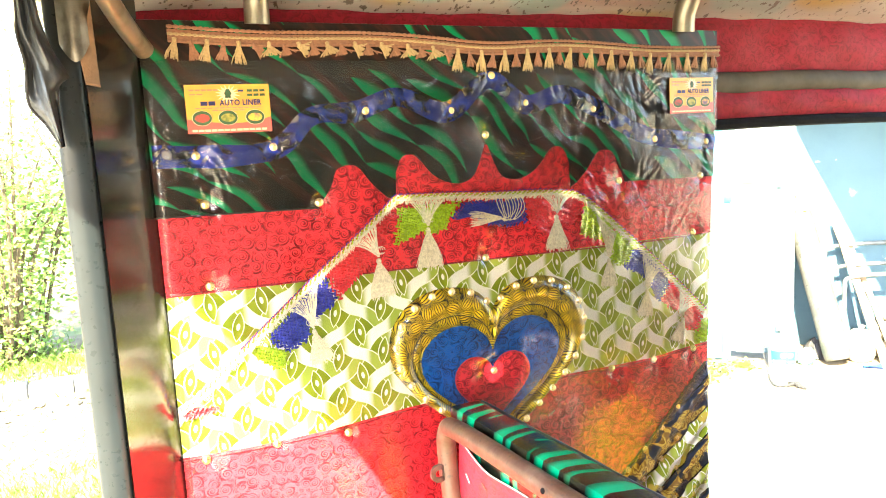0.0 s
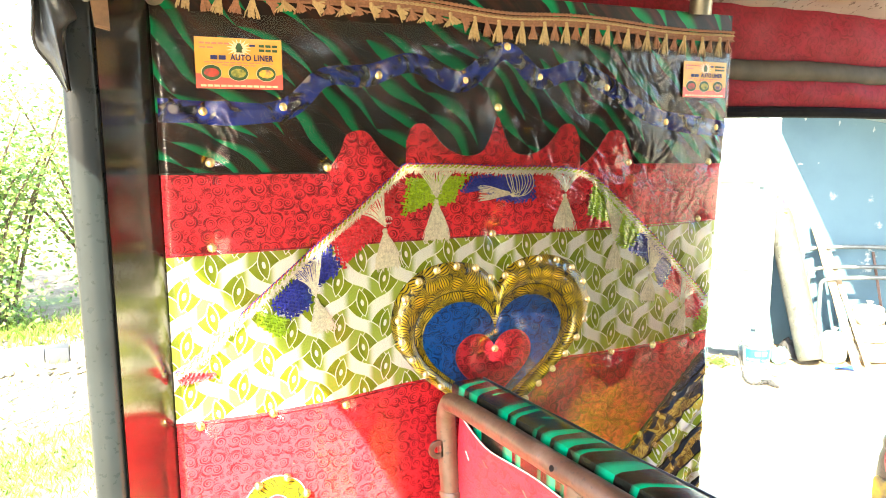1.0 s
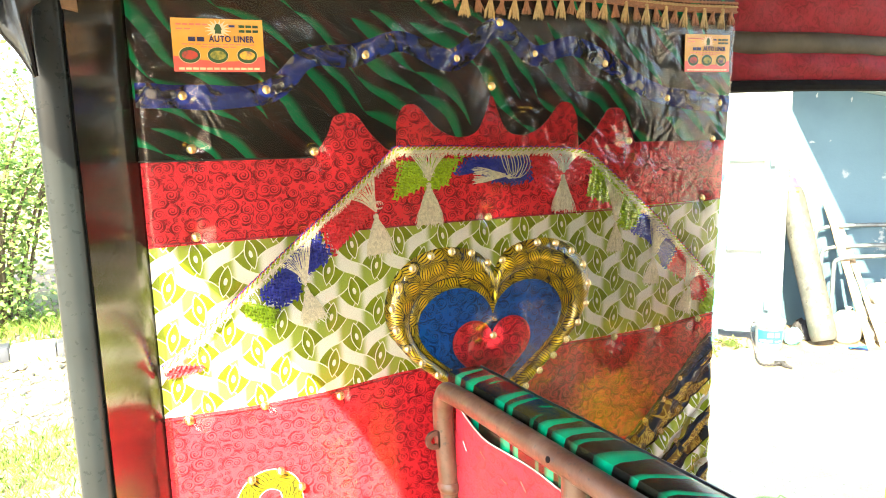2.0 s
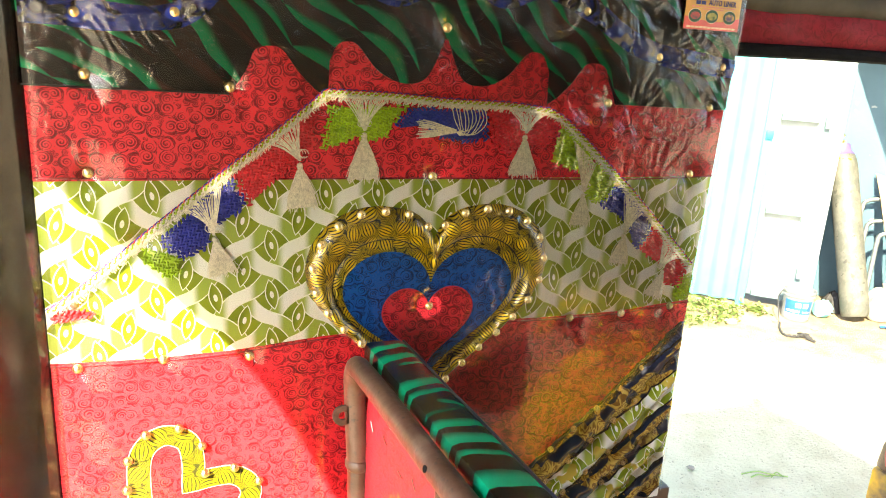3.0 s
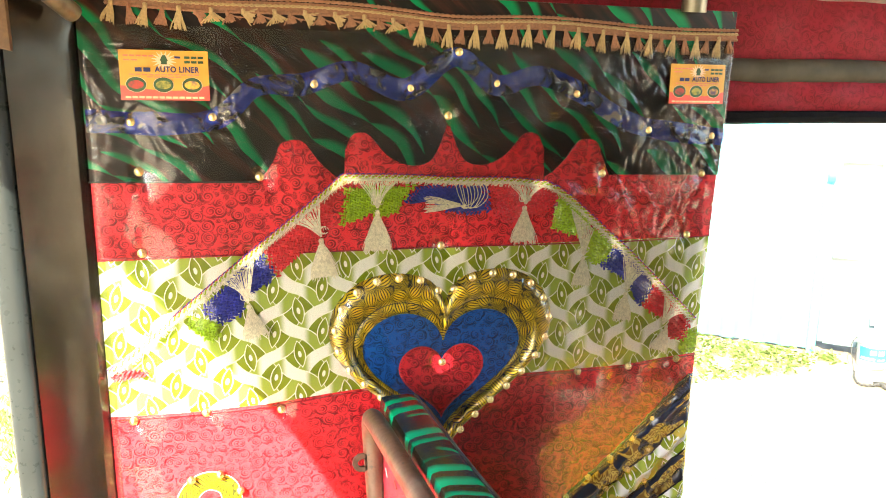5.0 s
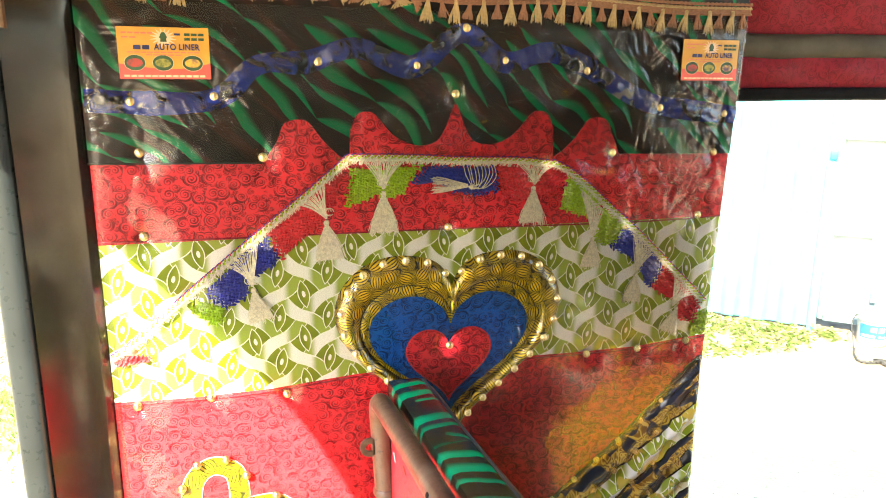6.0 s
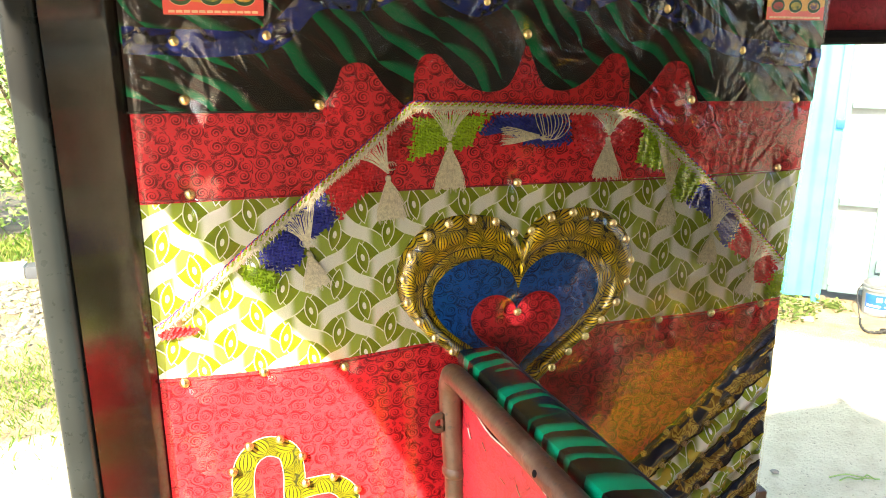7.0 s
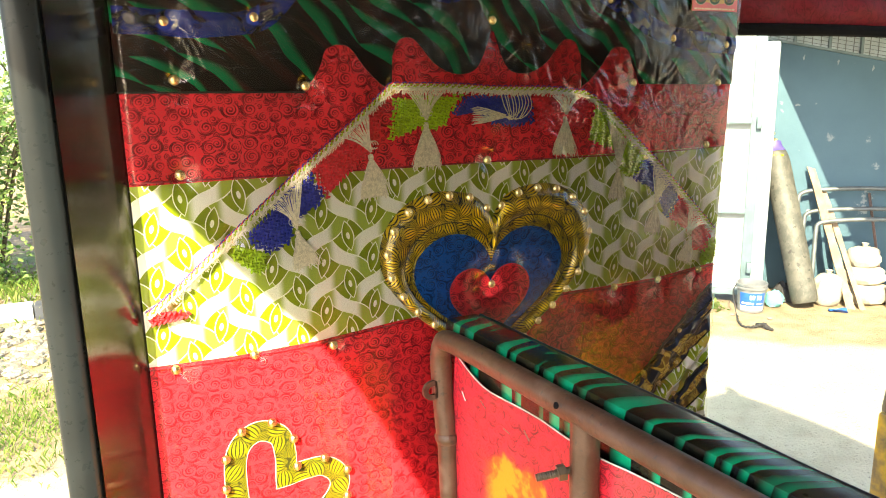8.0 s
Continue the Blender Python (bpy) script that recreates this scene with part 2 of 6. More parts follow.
def blue_band_mat():
    k = Mat("blue_foil", 0.2)
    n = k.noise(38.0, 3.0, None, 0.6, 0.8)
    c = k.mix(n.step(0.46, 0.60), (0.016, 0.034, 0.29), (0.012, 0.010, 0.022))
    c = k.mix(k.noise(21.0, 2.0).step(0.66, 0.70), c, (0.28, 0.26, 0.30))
    k.colour(c).bump(k.noise(60.0, 3.0), 0.7, 0.004)
    k.b.inputs["Coat Weight"].default_value, k.b.inputs["Coat Roughness"].default_value = 0.6, 0.06
    return k.done()


def plain_mat(name, base, rough=0.5, metal=0.0, vary=0.25, scale=20.0, bump=0.2, dist=0.002, second=None, coat=0.0, spec=0.5):
    k = Mat(name, rough, metal, spec)
    n = k.noise(scale, 4.0)
    fine = k.noise(scale * 9.0, 3.0)
    dark = second or tuple(q * (1 - vary) for q in base)
    k.colour(k.mix(n.step(0.35, 0.68), base, dark))
    k.rough(fine * 0.2 + (rough - 0.1))
    k.bump(n + fine * 0.5, bump, dist)
    k.b.inputs["Coat Weight"].default_value, k.b.inputs["Coat Roughness"].default_value = coat, 0.1
    return k.done()


def rust_mat():
    k = Mat("rusty_primer", 0.42)
    n, m = k.noise(26.0, 5.0), k.noise(140.0, 3.0)
    c = k.mix(n.step(0.38, 0.64), (0.070, 0.034, 0.022), (0.105, 0.056, 0.040))
    c = k.mix(m.step(0.60, 0.70), c, (0.05, 0.032, 0.028))
    c = k.mix(k.noise(9.0, 3.0).step(0.60, 0.72), c, (0.19, 0.14, 0.115))
    return k.colour(c).bump(n + m, 0.35, 0.002).done()


def steel_mat():
    k = Mat("worn_steel_tube", 0.34, 0.85)
    n = k.noise(30.0, 4.0, k.vec(k.x, k.y, k.z * 0.2))
    c = k.mix(n.step(0.4, 0.7), (0.30, 0.275, 0.225), (0.17, 0.145, 0.11))
    return k.colour(c).rough(k.noise(60.0, 3.0) * 0.3 + 0.2).bump(k.noise(160.0, 3.0), 0.12, 0.001).done()


def roof_mat():
    k = Mat("painted_roof_sheet", 0.28, 0.5)
    s = k.vec(k.x * 0.55, k.y * 1.6, k.z)
    a = k.noise(3.4, 2.0, s)
    b = k.noise(4.1, 2.0, k.vec(k.x * 0.5 + 5.0, k.y * 1.7, k.z))
    c = k.mix(a.step(0.54, 0.64), (0.56, 0.55, 0.50), (0.56, 0.40, 0.09))
    c = k.mix(b.step(0.52, 0.64), c, (0.58, 0.36, 0.29))
    c = k.mix(k.noise(5.0, 1.0, k.vec(k.x + 9.0, k.y * 2.0, k.z)).step(0.58, 0.66), c, (0.40, 0.52, 0.48))
    c = k.mix(k.noise(3.0, 4.0, k.vec(k.x * 0.4, k.y * 7.0, k.z)).step(0.40, 0.62) * 0.35, c, (0.22, 0.21, 0.19))
    c = k.mix(k.noise(120.0, 3.0, k.vec(k.x, k.y * 0.6, k.z)).step(0.60, 0.67), c, (0.13, 0.115, 0.095))
    c = k.mix(k.noise(55.0, 4.0, k.vec(k.x, k.y * 0.5, k.z)).step(0.64, 0.68), c, (0.16, 0.14, 0.12))
    return k.colour(c).bump(k.noise(6.0, 2.0), 0.3, 0.012).done()


def post_mat():
    """Polished dark sheet metal, tarnished in small clouds."""
    k = Mat("tarnished_gloss_sheet", 0.14, 0.8)
    cloud = k.noise(75.0, 4.0, None, 0.6, 1.5)
    broad = k.noise(14.0, 3.0)
    c = k.mix(broad.step(0.35, 0.7), (0.082, 0.079, 0.074), (0.060, 0.057, 0.053))
    c = k.mix(cloud.step(0.56, 0.66) * 0.75, c, (0.050, 0.045, 0.040))
    k.colour(c).rough(cloud.step(0.5, 0.7) * 0.10 + 0.13).bump(k.noise(8.0, 2.0), 0.10, 0.003)
    return k.done()


def film_mat():
    """Clear film: a thin gloss over what lies under it, finely crinkled, most of all along the top and towards the far edge."""
    k = Mat("clear_plastic_film")
    t = k.t
    p = k.vec(k.x, k.z)
    soft = k.noise(9.0, 2.0, p, 0.40, 1.0)
    long = k.vec(k.x * 0.55 + k.z * 0.15, k.z * 1.3 - k.x * 0.1)
    a = 1.0 - ((k.noise(6.0, 1.0, long, 0.5, 2.0) * 5.0).fract() - 0.5).abs() * 16.0
    b = 1.0 - (k.noise(27.0, 1.0, p, 0.5, 2.0) * 2.0 - 1.0).abs() * 16.0
    crinkle = k.noise(95.0, 2.0, p, 0.6, 1.2)
    patch = k.noise(7.0, 2.0, p).step(0.40, 0.58)
    top = k.z.step(1.60, 1.66)
    far = k.x.step(0.60, 0.85)
    pocket = k.x.step(0.62, 0.68) * (1.0 - k.z.step(1.27, 1.33))
    free = 1.0 - k.x.step(0.112, 0.142)
    loose = top.max(k.x.step(0.42, 0.60) * (k.z.step(1.47, 1.56) * 0.65 + 0.35) * k.z.step(1.24, 1.34))
    swirl = (k.noise(11.0, 1.0, p, 0.4, 0.8) * 75.0).sin() * k.noise(13.0, 1.0, k.vec(k.x + 0.4, k.z)).step(0.42, 0.56)
    eddy = (k.noise(24.0, 1.0, k.vec(k.x, k.z + 0.7), 0.4, 1.4) * 46.0).sin() * k.noise(9.0, 1.0, k.vec(k.x, k.z + 0.3)).step(0.44, 0.58)
    rings = (swirl * 0.105 + eddy * 0.065) * loose * (k.x.step(0.20, 0.60) * 0.35 + 0.75)
    where = (top * 0.42 + far * 0.40 + 0.06).min(1.0) * (patch * 0.8 + 0.2)
    h = soft * 0.12 + (a.max(0.0) * 0.27 + b.max(0.0) * 0.045 + crinkle * 0.05) * where + crinkle * 0.008 + rings + free * k.noise(38.0, 2.0, k.vec(k.x * 1.6, k.z), 0.5, 1.5) * 0.42 + pocket * (crinkle * 0.075 + k.noise(15.0, 3.0, long, 0.5, 1.8) * 0.40)
    bu = t.nodes.new("ShaderNodeBump")
    bu.inputs["Strength"].default_value, bu.inputs["Distance"].default_value = 0.45, 0.008
    t.links.new(h.s, bu.inputs["Height"])
    fr = t.nodes.new("ShaderNodeFresnel")
    fr.inputs["IOR"].default_value = 1.50
    t.links.new(bu.outputs[0], fr.inputs["Normal"])
    gl = t.nodes.new("ShaderNodeBsdfGlossy")
    gl.inputs["Roughness"].default_value = 0.02
    t.links.new(bu.outputs[0], gl.inputs["Normal"])
    tr = t.nodes.new("ShaderNodeBsdfTransparent")
    tr.inputs[0].default_value = (0.985, 0.98, 0.965, 1)
    fac = (Ex(t, fr.outputs[0]) * 1.45).min(1.0)      # both faces of the film
    mx = t.nodes.new("ShaderNodeMixShader")
    t.links.new(fac.s, mx.inputs[0])
    t.links.new(tr.outputs[0], mx.inputs[1])
    t.links.new(gl.outputs[0], mx.inputs[2])
    t.links.new(mx.outputs[0], t.nodes["Material Output"].inputs[0])
    t.nodes.remove(k.b)
    return k.m


def ground_mat():
    k = Mat("packed_earth_and_concrete", 0.9)
    big, mid, fine = k.noise(0.9, 4.0), k.noise(6.0, 5.0), k.noise(70.0, 4.0)
    earth = k.mix(mid.step(0.35, 0.7), (0.30, 0.225, 0.14), (0.17, 0.125, 0.075))
    slab = k.mix(mid.step(0.4, 0.7), (0.44, 0.38, 0.275), (0.37, 0.315, 0.22))
    # the slab lies nearer than the line along the shed
    far = (k.x * 0.67 + k.y * 0.74 + big * 0.5).step(4.35, 4.6)
    left = (k.x * -1.0 + k.y * 0.35).step(0.7, 1.3) * (k.y + big * 0.4).step(2.68, 2.80)
    c = k.mix(far.max(left), slab, earth)
    c = k.mix(fine.step(0.60, 0.72), c, (0.22, 0.18, 0.13))
    c = k.mix(big.step(0.55, 0.7) * left, c, (0.16, 0.19, 0.06))
    return k.colour(c).bump(mid + fine * 0.6, 0.6, 0.035).done()


def wall_blue_mat():
    k = Mat("blue_plaster", 0.75)
    n = k.noise(1.6, 5.0)
    c = k.mix(n.step(0.35, 0.7), (0.064, 0.128, 0.178), (0.048, 0.102, 0.148))
    c = k.mix(k.noise(5.0, 5.0, None, 0.7).step(0.655, 0.70), c, (0.24, 0.28, 0.30))
    a = k.x * 0.74 - k.y * 0.6726 - 1.0902
    for ca, cz, w in ((0.745, 1.20, 0.075), (0.995, 1.18, 0.06), (1.065, 0.985, 0.06), (0.62, 1.45, 0.03)):
        d = ((a - ca) * (a - ca) + (k.z - cz) * (k.z - cz)).sqrt() / w
        worn = k.noise(30.0, 6.0, None, 0.75) * (1.0 - d * d).max(0.0)
        c = k.mix(worn.step(0.40, 0.56) * 0.7, c, (0.28, 0.31, 0.33))
    return k.colour(c).bump(k.noise(50.0, 4.0), 0.3, 0.004).done()


def cylinder_mat():
    """Old grey paint, rubbed through in patches and streaks."""
    k = Mat("worn_cylinder_paint", 0.6)
    n, f = k.noise(11.0, 5.0, None, 0.65), k.noise(60.0, 4.0, k.vec(k.x, k.y, k.z * 0.35))
    c = k.mix(n.step(0.40, 0.62), (0.050, 0.052, 0.046), (0.085, 0.084, 0.072))
    c = k.mix(f.step(0.52, 0.72) * 0.6, c, (0.11, 0.10, 0.082))
    c = k.mix(k.noise(28.0, 4.0).step(0.60, 0.68), c, (0.028, 0.028, 0.026))
    return k.colour(c).bump(n + f * 0.6, 0.4, 0.004).done()


def leaf_mat(name, a, b):
    k = Mat(name, 0.5)
    g = k.t.nodes.new("ShaderNodeNewGeometry")
    r = Ex(k.t, g.outputs["Random Per Island"])
    k.colour(k.mix(r, a, b))
    k.b.inputs["Subsurface Weight"].default_value = 0.0
    tr = k.t.nodes.new("ShaderNodeBsdfTranslucent")
    k.t.links.new(k.mix(r, tuple(q * 1.6 for q in a), tuple(q * 1.6 for q in b)), tr.inputs[0])
    mx = k.t.nodes.new("ShaderNodeMixShader")
    mx.inputs[0].default_value = 0.35
    k.t.links.new(k.b.outputs[0], mx.inputs[1])
    k.t.links.new(tr.outputs[0], mx.inputs[2])
    k.t.links.new(mx.outputs[0], k.t.nodes["Material Output"].inputs[0])
    return k.done()


def island_mat(name, a, b, rough=0.85):
    k = Mat(name, rough)
    g = k.t.nodes.new("ShaderNodeNewGeometry")
    c = k.mix(Ex(k.t, g.outputs["Random Per Island"]), a, b)
    return k.colour(k.mix(k.noise(40.0, 3.0).step(0.5, 0.75) * 0.5, c, tuple(q * 0.6 for q in a))).bump(k.noise(90.0, 3.0), 0.3, 0.003).done()


def orange_print(k, c):
    """Loose orange blotches printed across the lower part of the sheet."""
    edge = k.z * -1.0 + k.noise(26.0, 4.0) * 0.075 + (k.y * 21.0).sin() * 0.012
    m = edge.step(-1.180, -1.166) * (k.y * -1.0).step(0.150, 0.175)
    return k.mix(m, c, k.mix(k.noise(40.0, 4.0).step(0.45, 0.6), (0.80, 0.27, 0.02), (0.62, 0.09, 0.02)))


RED, RED_INK = (0.78, 0.035, 0.056), (0.10, 0.004, 0.010)
M_RED = swirl_mat("red_swirl_rexine", RED, RED_INK)
M_RED_Y = swirl_mat("red_swirl_sheet", (0.60, 0.024, 0.05), (0.10, 0.010, 0.016), "yz", 0.38, orange_print, 0.2)
M_BLUE = swirl_mat("blue_swirl_rexine", (0.012, 0.105, 0.47), (0.006, 0.014, 0.07))
M_VALANCE = swirl_mat("maroon_swirl_cloth", (0.20, 0.007, 0.018), (0.11, 0.005, 0.010), "xz", 0.7, None, 0.0)
M_ZEBRA = zebra_mat("green_streak_rexine", (0.743, 0.0, -0.669), (0.669, 0.0, 0.743), 41.0, 10.0, (0.0, 0.20, 0.072), (0.009, 0.005, 0.004), (0.055, 0.014, 0.010), least=0.36, coat=0.05, spec=0.2, sway=0.065, bare=0.30)
M_RAIL = rail_mat()
M_EYES = eyes_mat("eye_print_rexine")
M_GOLD = gourd_mat("gold_gourd_foil", (0.78, 0.54, 0.010), (0.014, 0.014, 0.005), 0.08, 0.34, 50.0, 0.18)
M_LIME_GOURD = gourd_mat("yellow_gourd_rexine", (0.33, 0.33, 0.006), (0.030, 0.038, 0.010), 0.0, 0.4, 40.0, 0.1)
M_TUFT = tuft_mat()
M_BAND = blue_band_mat()
M_FILM = film_mat()
M_BRASS = plain_mat("polished_brass", (0.90, 0.72, 0.38), 0.28, 1.0, 0.25, 200.0, 0.05)
M_CREAM = plain_mat("cream_silk_thread", (0.88, 0.82, 0.67), 0.5, 0.0, 0.3, 300.0, 0.3, 0.0006)
M_STRAW = plain_mat("straw_thread", (0.46, 0.335, 0.17), 0.55, 0.0, 0.3, 300.0, 0.3, 0.0006)
M_TAN = plain_mat("tan_thread", (0.31, 0.145, 0.085), 0.6, 0.0, 0.3, 300.0, 0.3, 0.0006)
M_LIME = plain_mat("lime_yarn", (0.48, 0.70, 0.02), 0.7, 0.0, 0.35, 260.0, 0.4, 0.0006)
M_YBLUE = plain_mat("blue_yarn", (0.0364, 0.0504, 0.504), 0.7, 0.0, 0.4, 260.0, 0.4, 0.0006)
M_YRED = plain_mat("red_yarn", (0.9, 0.039, 0.065), 0.7, 0.0, 0.35, 260.0, 0.4, 0.0006)
M_NAVY = plain_mat("navy_piping", (0.012, 0.014, 0.03), 0.35, 0.0, 0.3, 60.0)
M_BOARD = plain_mat("backing_board", (0.03, 0.025, 0.022), 0.6)
M_RUST = rust_mat()
M_STEEL = steel_mat()
M_DARK_STEEL = plain_mat("dark_zinc_steel", (0.16, 0.145, 0.125), 0.38, 0.8, 0.4, 60.0, 0.3, 0.001)
M_ROOF = roof_mat()
M_POST = post_mat()
M_POLE = plain_mat("black_pole_paint", (0.014, 0.018, 0.021), 0.30, 0.0, 0.25, 14.0, 0.02, 0.001, None, 0.12, 0.25)
M_FLAP = plain_mat("dark_tarpaulin", (0.034, 0.039, 0.050), 0.42, 0.0, 0.4, 9.0, 0.4, 0.006)
M_BEIGE = plain_mat("beige_pipe_sleeve", (0.085, 0.075, 0.058), 0.7, 0.0, 0.35, 14.0, 0.3, 0.002, None, 0.0, 0.2)
M_YELLOW = plain_mat("yellow_body_paint", (0.74, 0.43, 0.004), 0.5, 0.0, 0.3, 10.0, 0.15, 0.003, None, 0.0, 0.2)
M_CHIPPED = plain_mat("chipped_yellow_paint", (0.72, 0.40, 0.012), 0.42, 0.0, 0.2, 17.0, 0.35, 0.003, (0.13, 0.085, 0.05))
M_MAUVE = plain_mat("mauve_piping", (0.40, 0.12, 0.24), 0.35, 0.0, 0.25, 40.0)
M_CUSHION = plain_mat("red_vinyl_cushion", (0.34, 0.02, 0.04), 0.28, 0.0, 0.25, 9.0, 0.15, 0.003, None, 0.5)
M_BLOCKER = plain_mat("grey_light_blocker", (0.21, 0.195, 0.175), 0.8, 0.0, 0.2, 5.0)
M_HEM_HOLE = plain_mat("black_cloth_and_hole", (0.007, 0.007, 0.009), 0.9, 0.0, 0.3, 60.0, 0.2, 0.001, None, 0.0, 0.1)
M_CHIP = plain_mat("brown_wood_chip", (0.17, 0.095, 0.05), 0.7, 0.0, 0.5, 40.0, 0.4, 0.002)
M_LEATHER = plain_mat("brown_leathercloth", (0.17, 0.055, 0.022), 0.38, 0.0, 0.45, 60.0, 0.4, 0.002)
M_BODY = plain_mat("brown_body_paint", (0.10, 0.05, 0.03), 0.45)
M_FLOOR = plain_mat("bounce_floor_paint", (0.40, 0.23, 0.06), 0.55, 0.0, 0.5, 6.0, 0.3, 0.003)
M_WHITE_EDGE = plain_mat("white_fabric_backing", (0.72, 0.68, 0.64), 0.8)
M_CARD_Y = plain_mat("yellow_card", (0.64, 0.34, 0.055), 0.35, 0.0, 0.10, 60.0, 0.05, 0.001, None, 0.4)
M_CARD_R = plain_mat("red_card_foot", (0.70, 0.10, 0.09), 0.35, 0.0, 0.10, 60.0, 0.05, 0.001, None, 0.4)
M_INK = plain_mat("dark_blue_ink", (0.02, 0.025, 0.13), 0.4)
M_PINK = plain_mat("pink_ink", (0.74, 0.22, 0.14), 0.4)
M_PALE = plain_mat("pale_ink", (0.85, 0.62, 0.42), 0.4)
M_GREEN_INK = plain_mat("dark_green_ink", (0.03, 0.09, 0.04), 0.4, 0.0, 0.4, 90.0)
M_PHOTO_R = plain_mat("red_print_dot", (0.42, 0.05, 0.04), 0.4, 0.0, 0.6, 150.0, 0.2, 0.0005, (0.07, 0.06, 0.06))
M_PHOTO_G = plain_mat("olive_print_dot", (0.34, 0.30, 0.06), 0.4, 0.0, 0.6, 150.0, 0.2, 0.0005, (0.05, 0.10, 0.03))
M_PHOTO_Y = plain_mat("amber_print_dot", (0.70, 0.42, 0.05), 0.4, 0.0, 0.6, 150.0, 0.2, 0.0005, (0.10, 0.06, 0.12))
M_GROUND = ground_mat()
M_WALL = wall_blue_mat()
M_PILLAR = plain_mat("pale_plaster", (0.26, 0.31, 0.34), 0.75, 0.0, 0.15, 4.0, 0.3, 0.004)
M_TURQ = plain_mat("turquoise_sheet_paint", (0.07, 0.38, 0.43), 0.42, 0.0, 0.2, 5.0, 0.15)
M_DOOR = plain_mat("white_door_paint", (0.32, 0.36, 0.37), 0.5, 0.0, 0.12, 6.0, 0.15)
M_DOOR_FRAME = plain_mat("grey_blue_frame_paint", (0.11, 0.165, 0.19), 0.5, 0.0, 0.2, 8.0)
M_GREY = plain_mat("galvanised_tube", (0.11, 0.128, 0.14), 0.45, 0.2, 0.3, 20.0)
M_CYL = cylinder_mat()
M_VIOLET = plain_mat("violet_collar_paint", (0.08, 0.06, 0.26), 0.5)
M_BUCKET = plain_mat("grey_plastic", (0.16, 0.17, 0.185), 0.42, 0.0, 0.3, 9.0)
M_LABEL = plain_mat("blue_paper_label", (0.015, 0.09, 0.40), 0.4, 0.0, 0.2, 30.0)
M_LABEL_W = plain_mat("white_label_ink", (0.75, 0.76, 0.78), 0.4)
M_WOOD = plain_mat("raw_plank", (0.27, 0.20, 0.13), 0.75, 0.0, 0.4, 12.0, 0.4, 0.004)
M_VENT_SKY = plain_mat("vent_sky_light", (0.42, 0.50, 0.56), 0.6, 0.0, 0.2, 8.0)
M_SACK = plain_mat("white_woven_sack", (0.36, 0.33, 0.27), 0.8, 0.0, 0.2, 30.0, 0.4, 0.004)
M_CARTON = plain_mat("brown_carton", (0.42, 0.27, 0.13), 0.8, 0.0, 0.25, 12.0)
M_RAG = plain_mat("black_rag", (0.025, 0.024, 0.026), 0.8, 0.0, 0.3, 30.0, 0.4, 0.004)
M_TEAL_BAG = plain_mat("teal_plastic_bag", (0.16, 0.48, 0.46), 0.3, 0.0, 0.3, 30.0)
M_LEAF = leaf_mat("hedge_leaf", (0.10, 0.19, 0.045), (0.29, 0.37, 0.11))
M_GRASS = leaf_mat("grass_blade", (0.07, 0.15, 0.02), (0.22, 0.26, 0.06))
M_STEM = plain_mat("hedge_stem", (0.11, 0.08, 0.05), 0.85)
M_WEED = island_mat("weed_leaf", (0.065, 0.115, 0.018), (0.15, 0.21, 0.05))
M_STONE = island_mat("loose_stone", (0.12, 0.105, 0.085), (0.30, 0.27, 0.23))
M_KERB_W = plain_mat("white_kerb_paint", (0.68, 0.67, 0.63), 0.7, 0.0, 0.25, 9.0)
M_KERB_B = plain_mat("black_kerb_paint", (0.05, 0.055, 0.07), 0.7, 0.0, 0.3, 9.0)


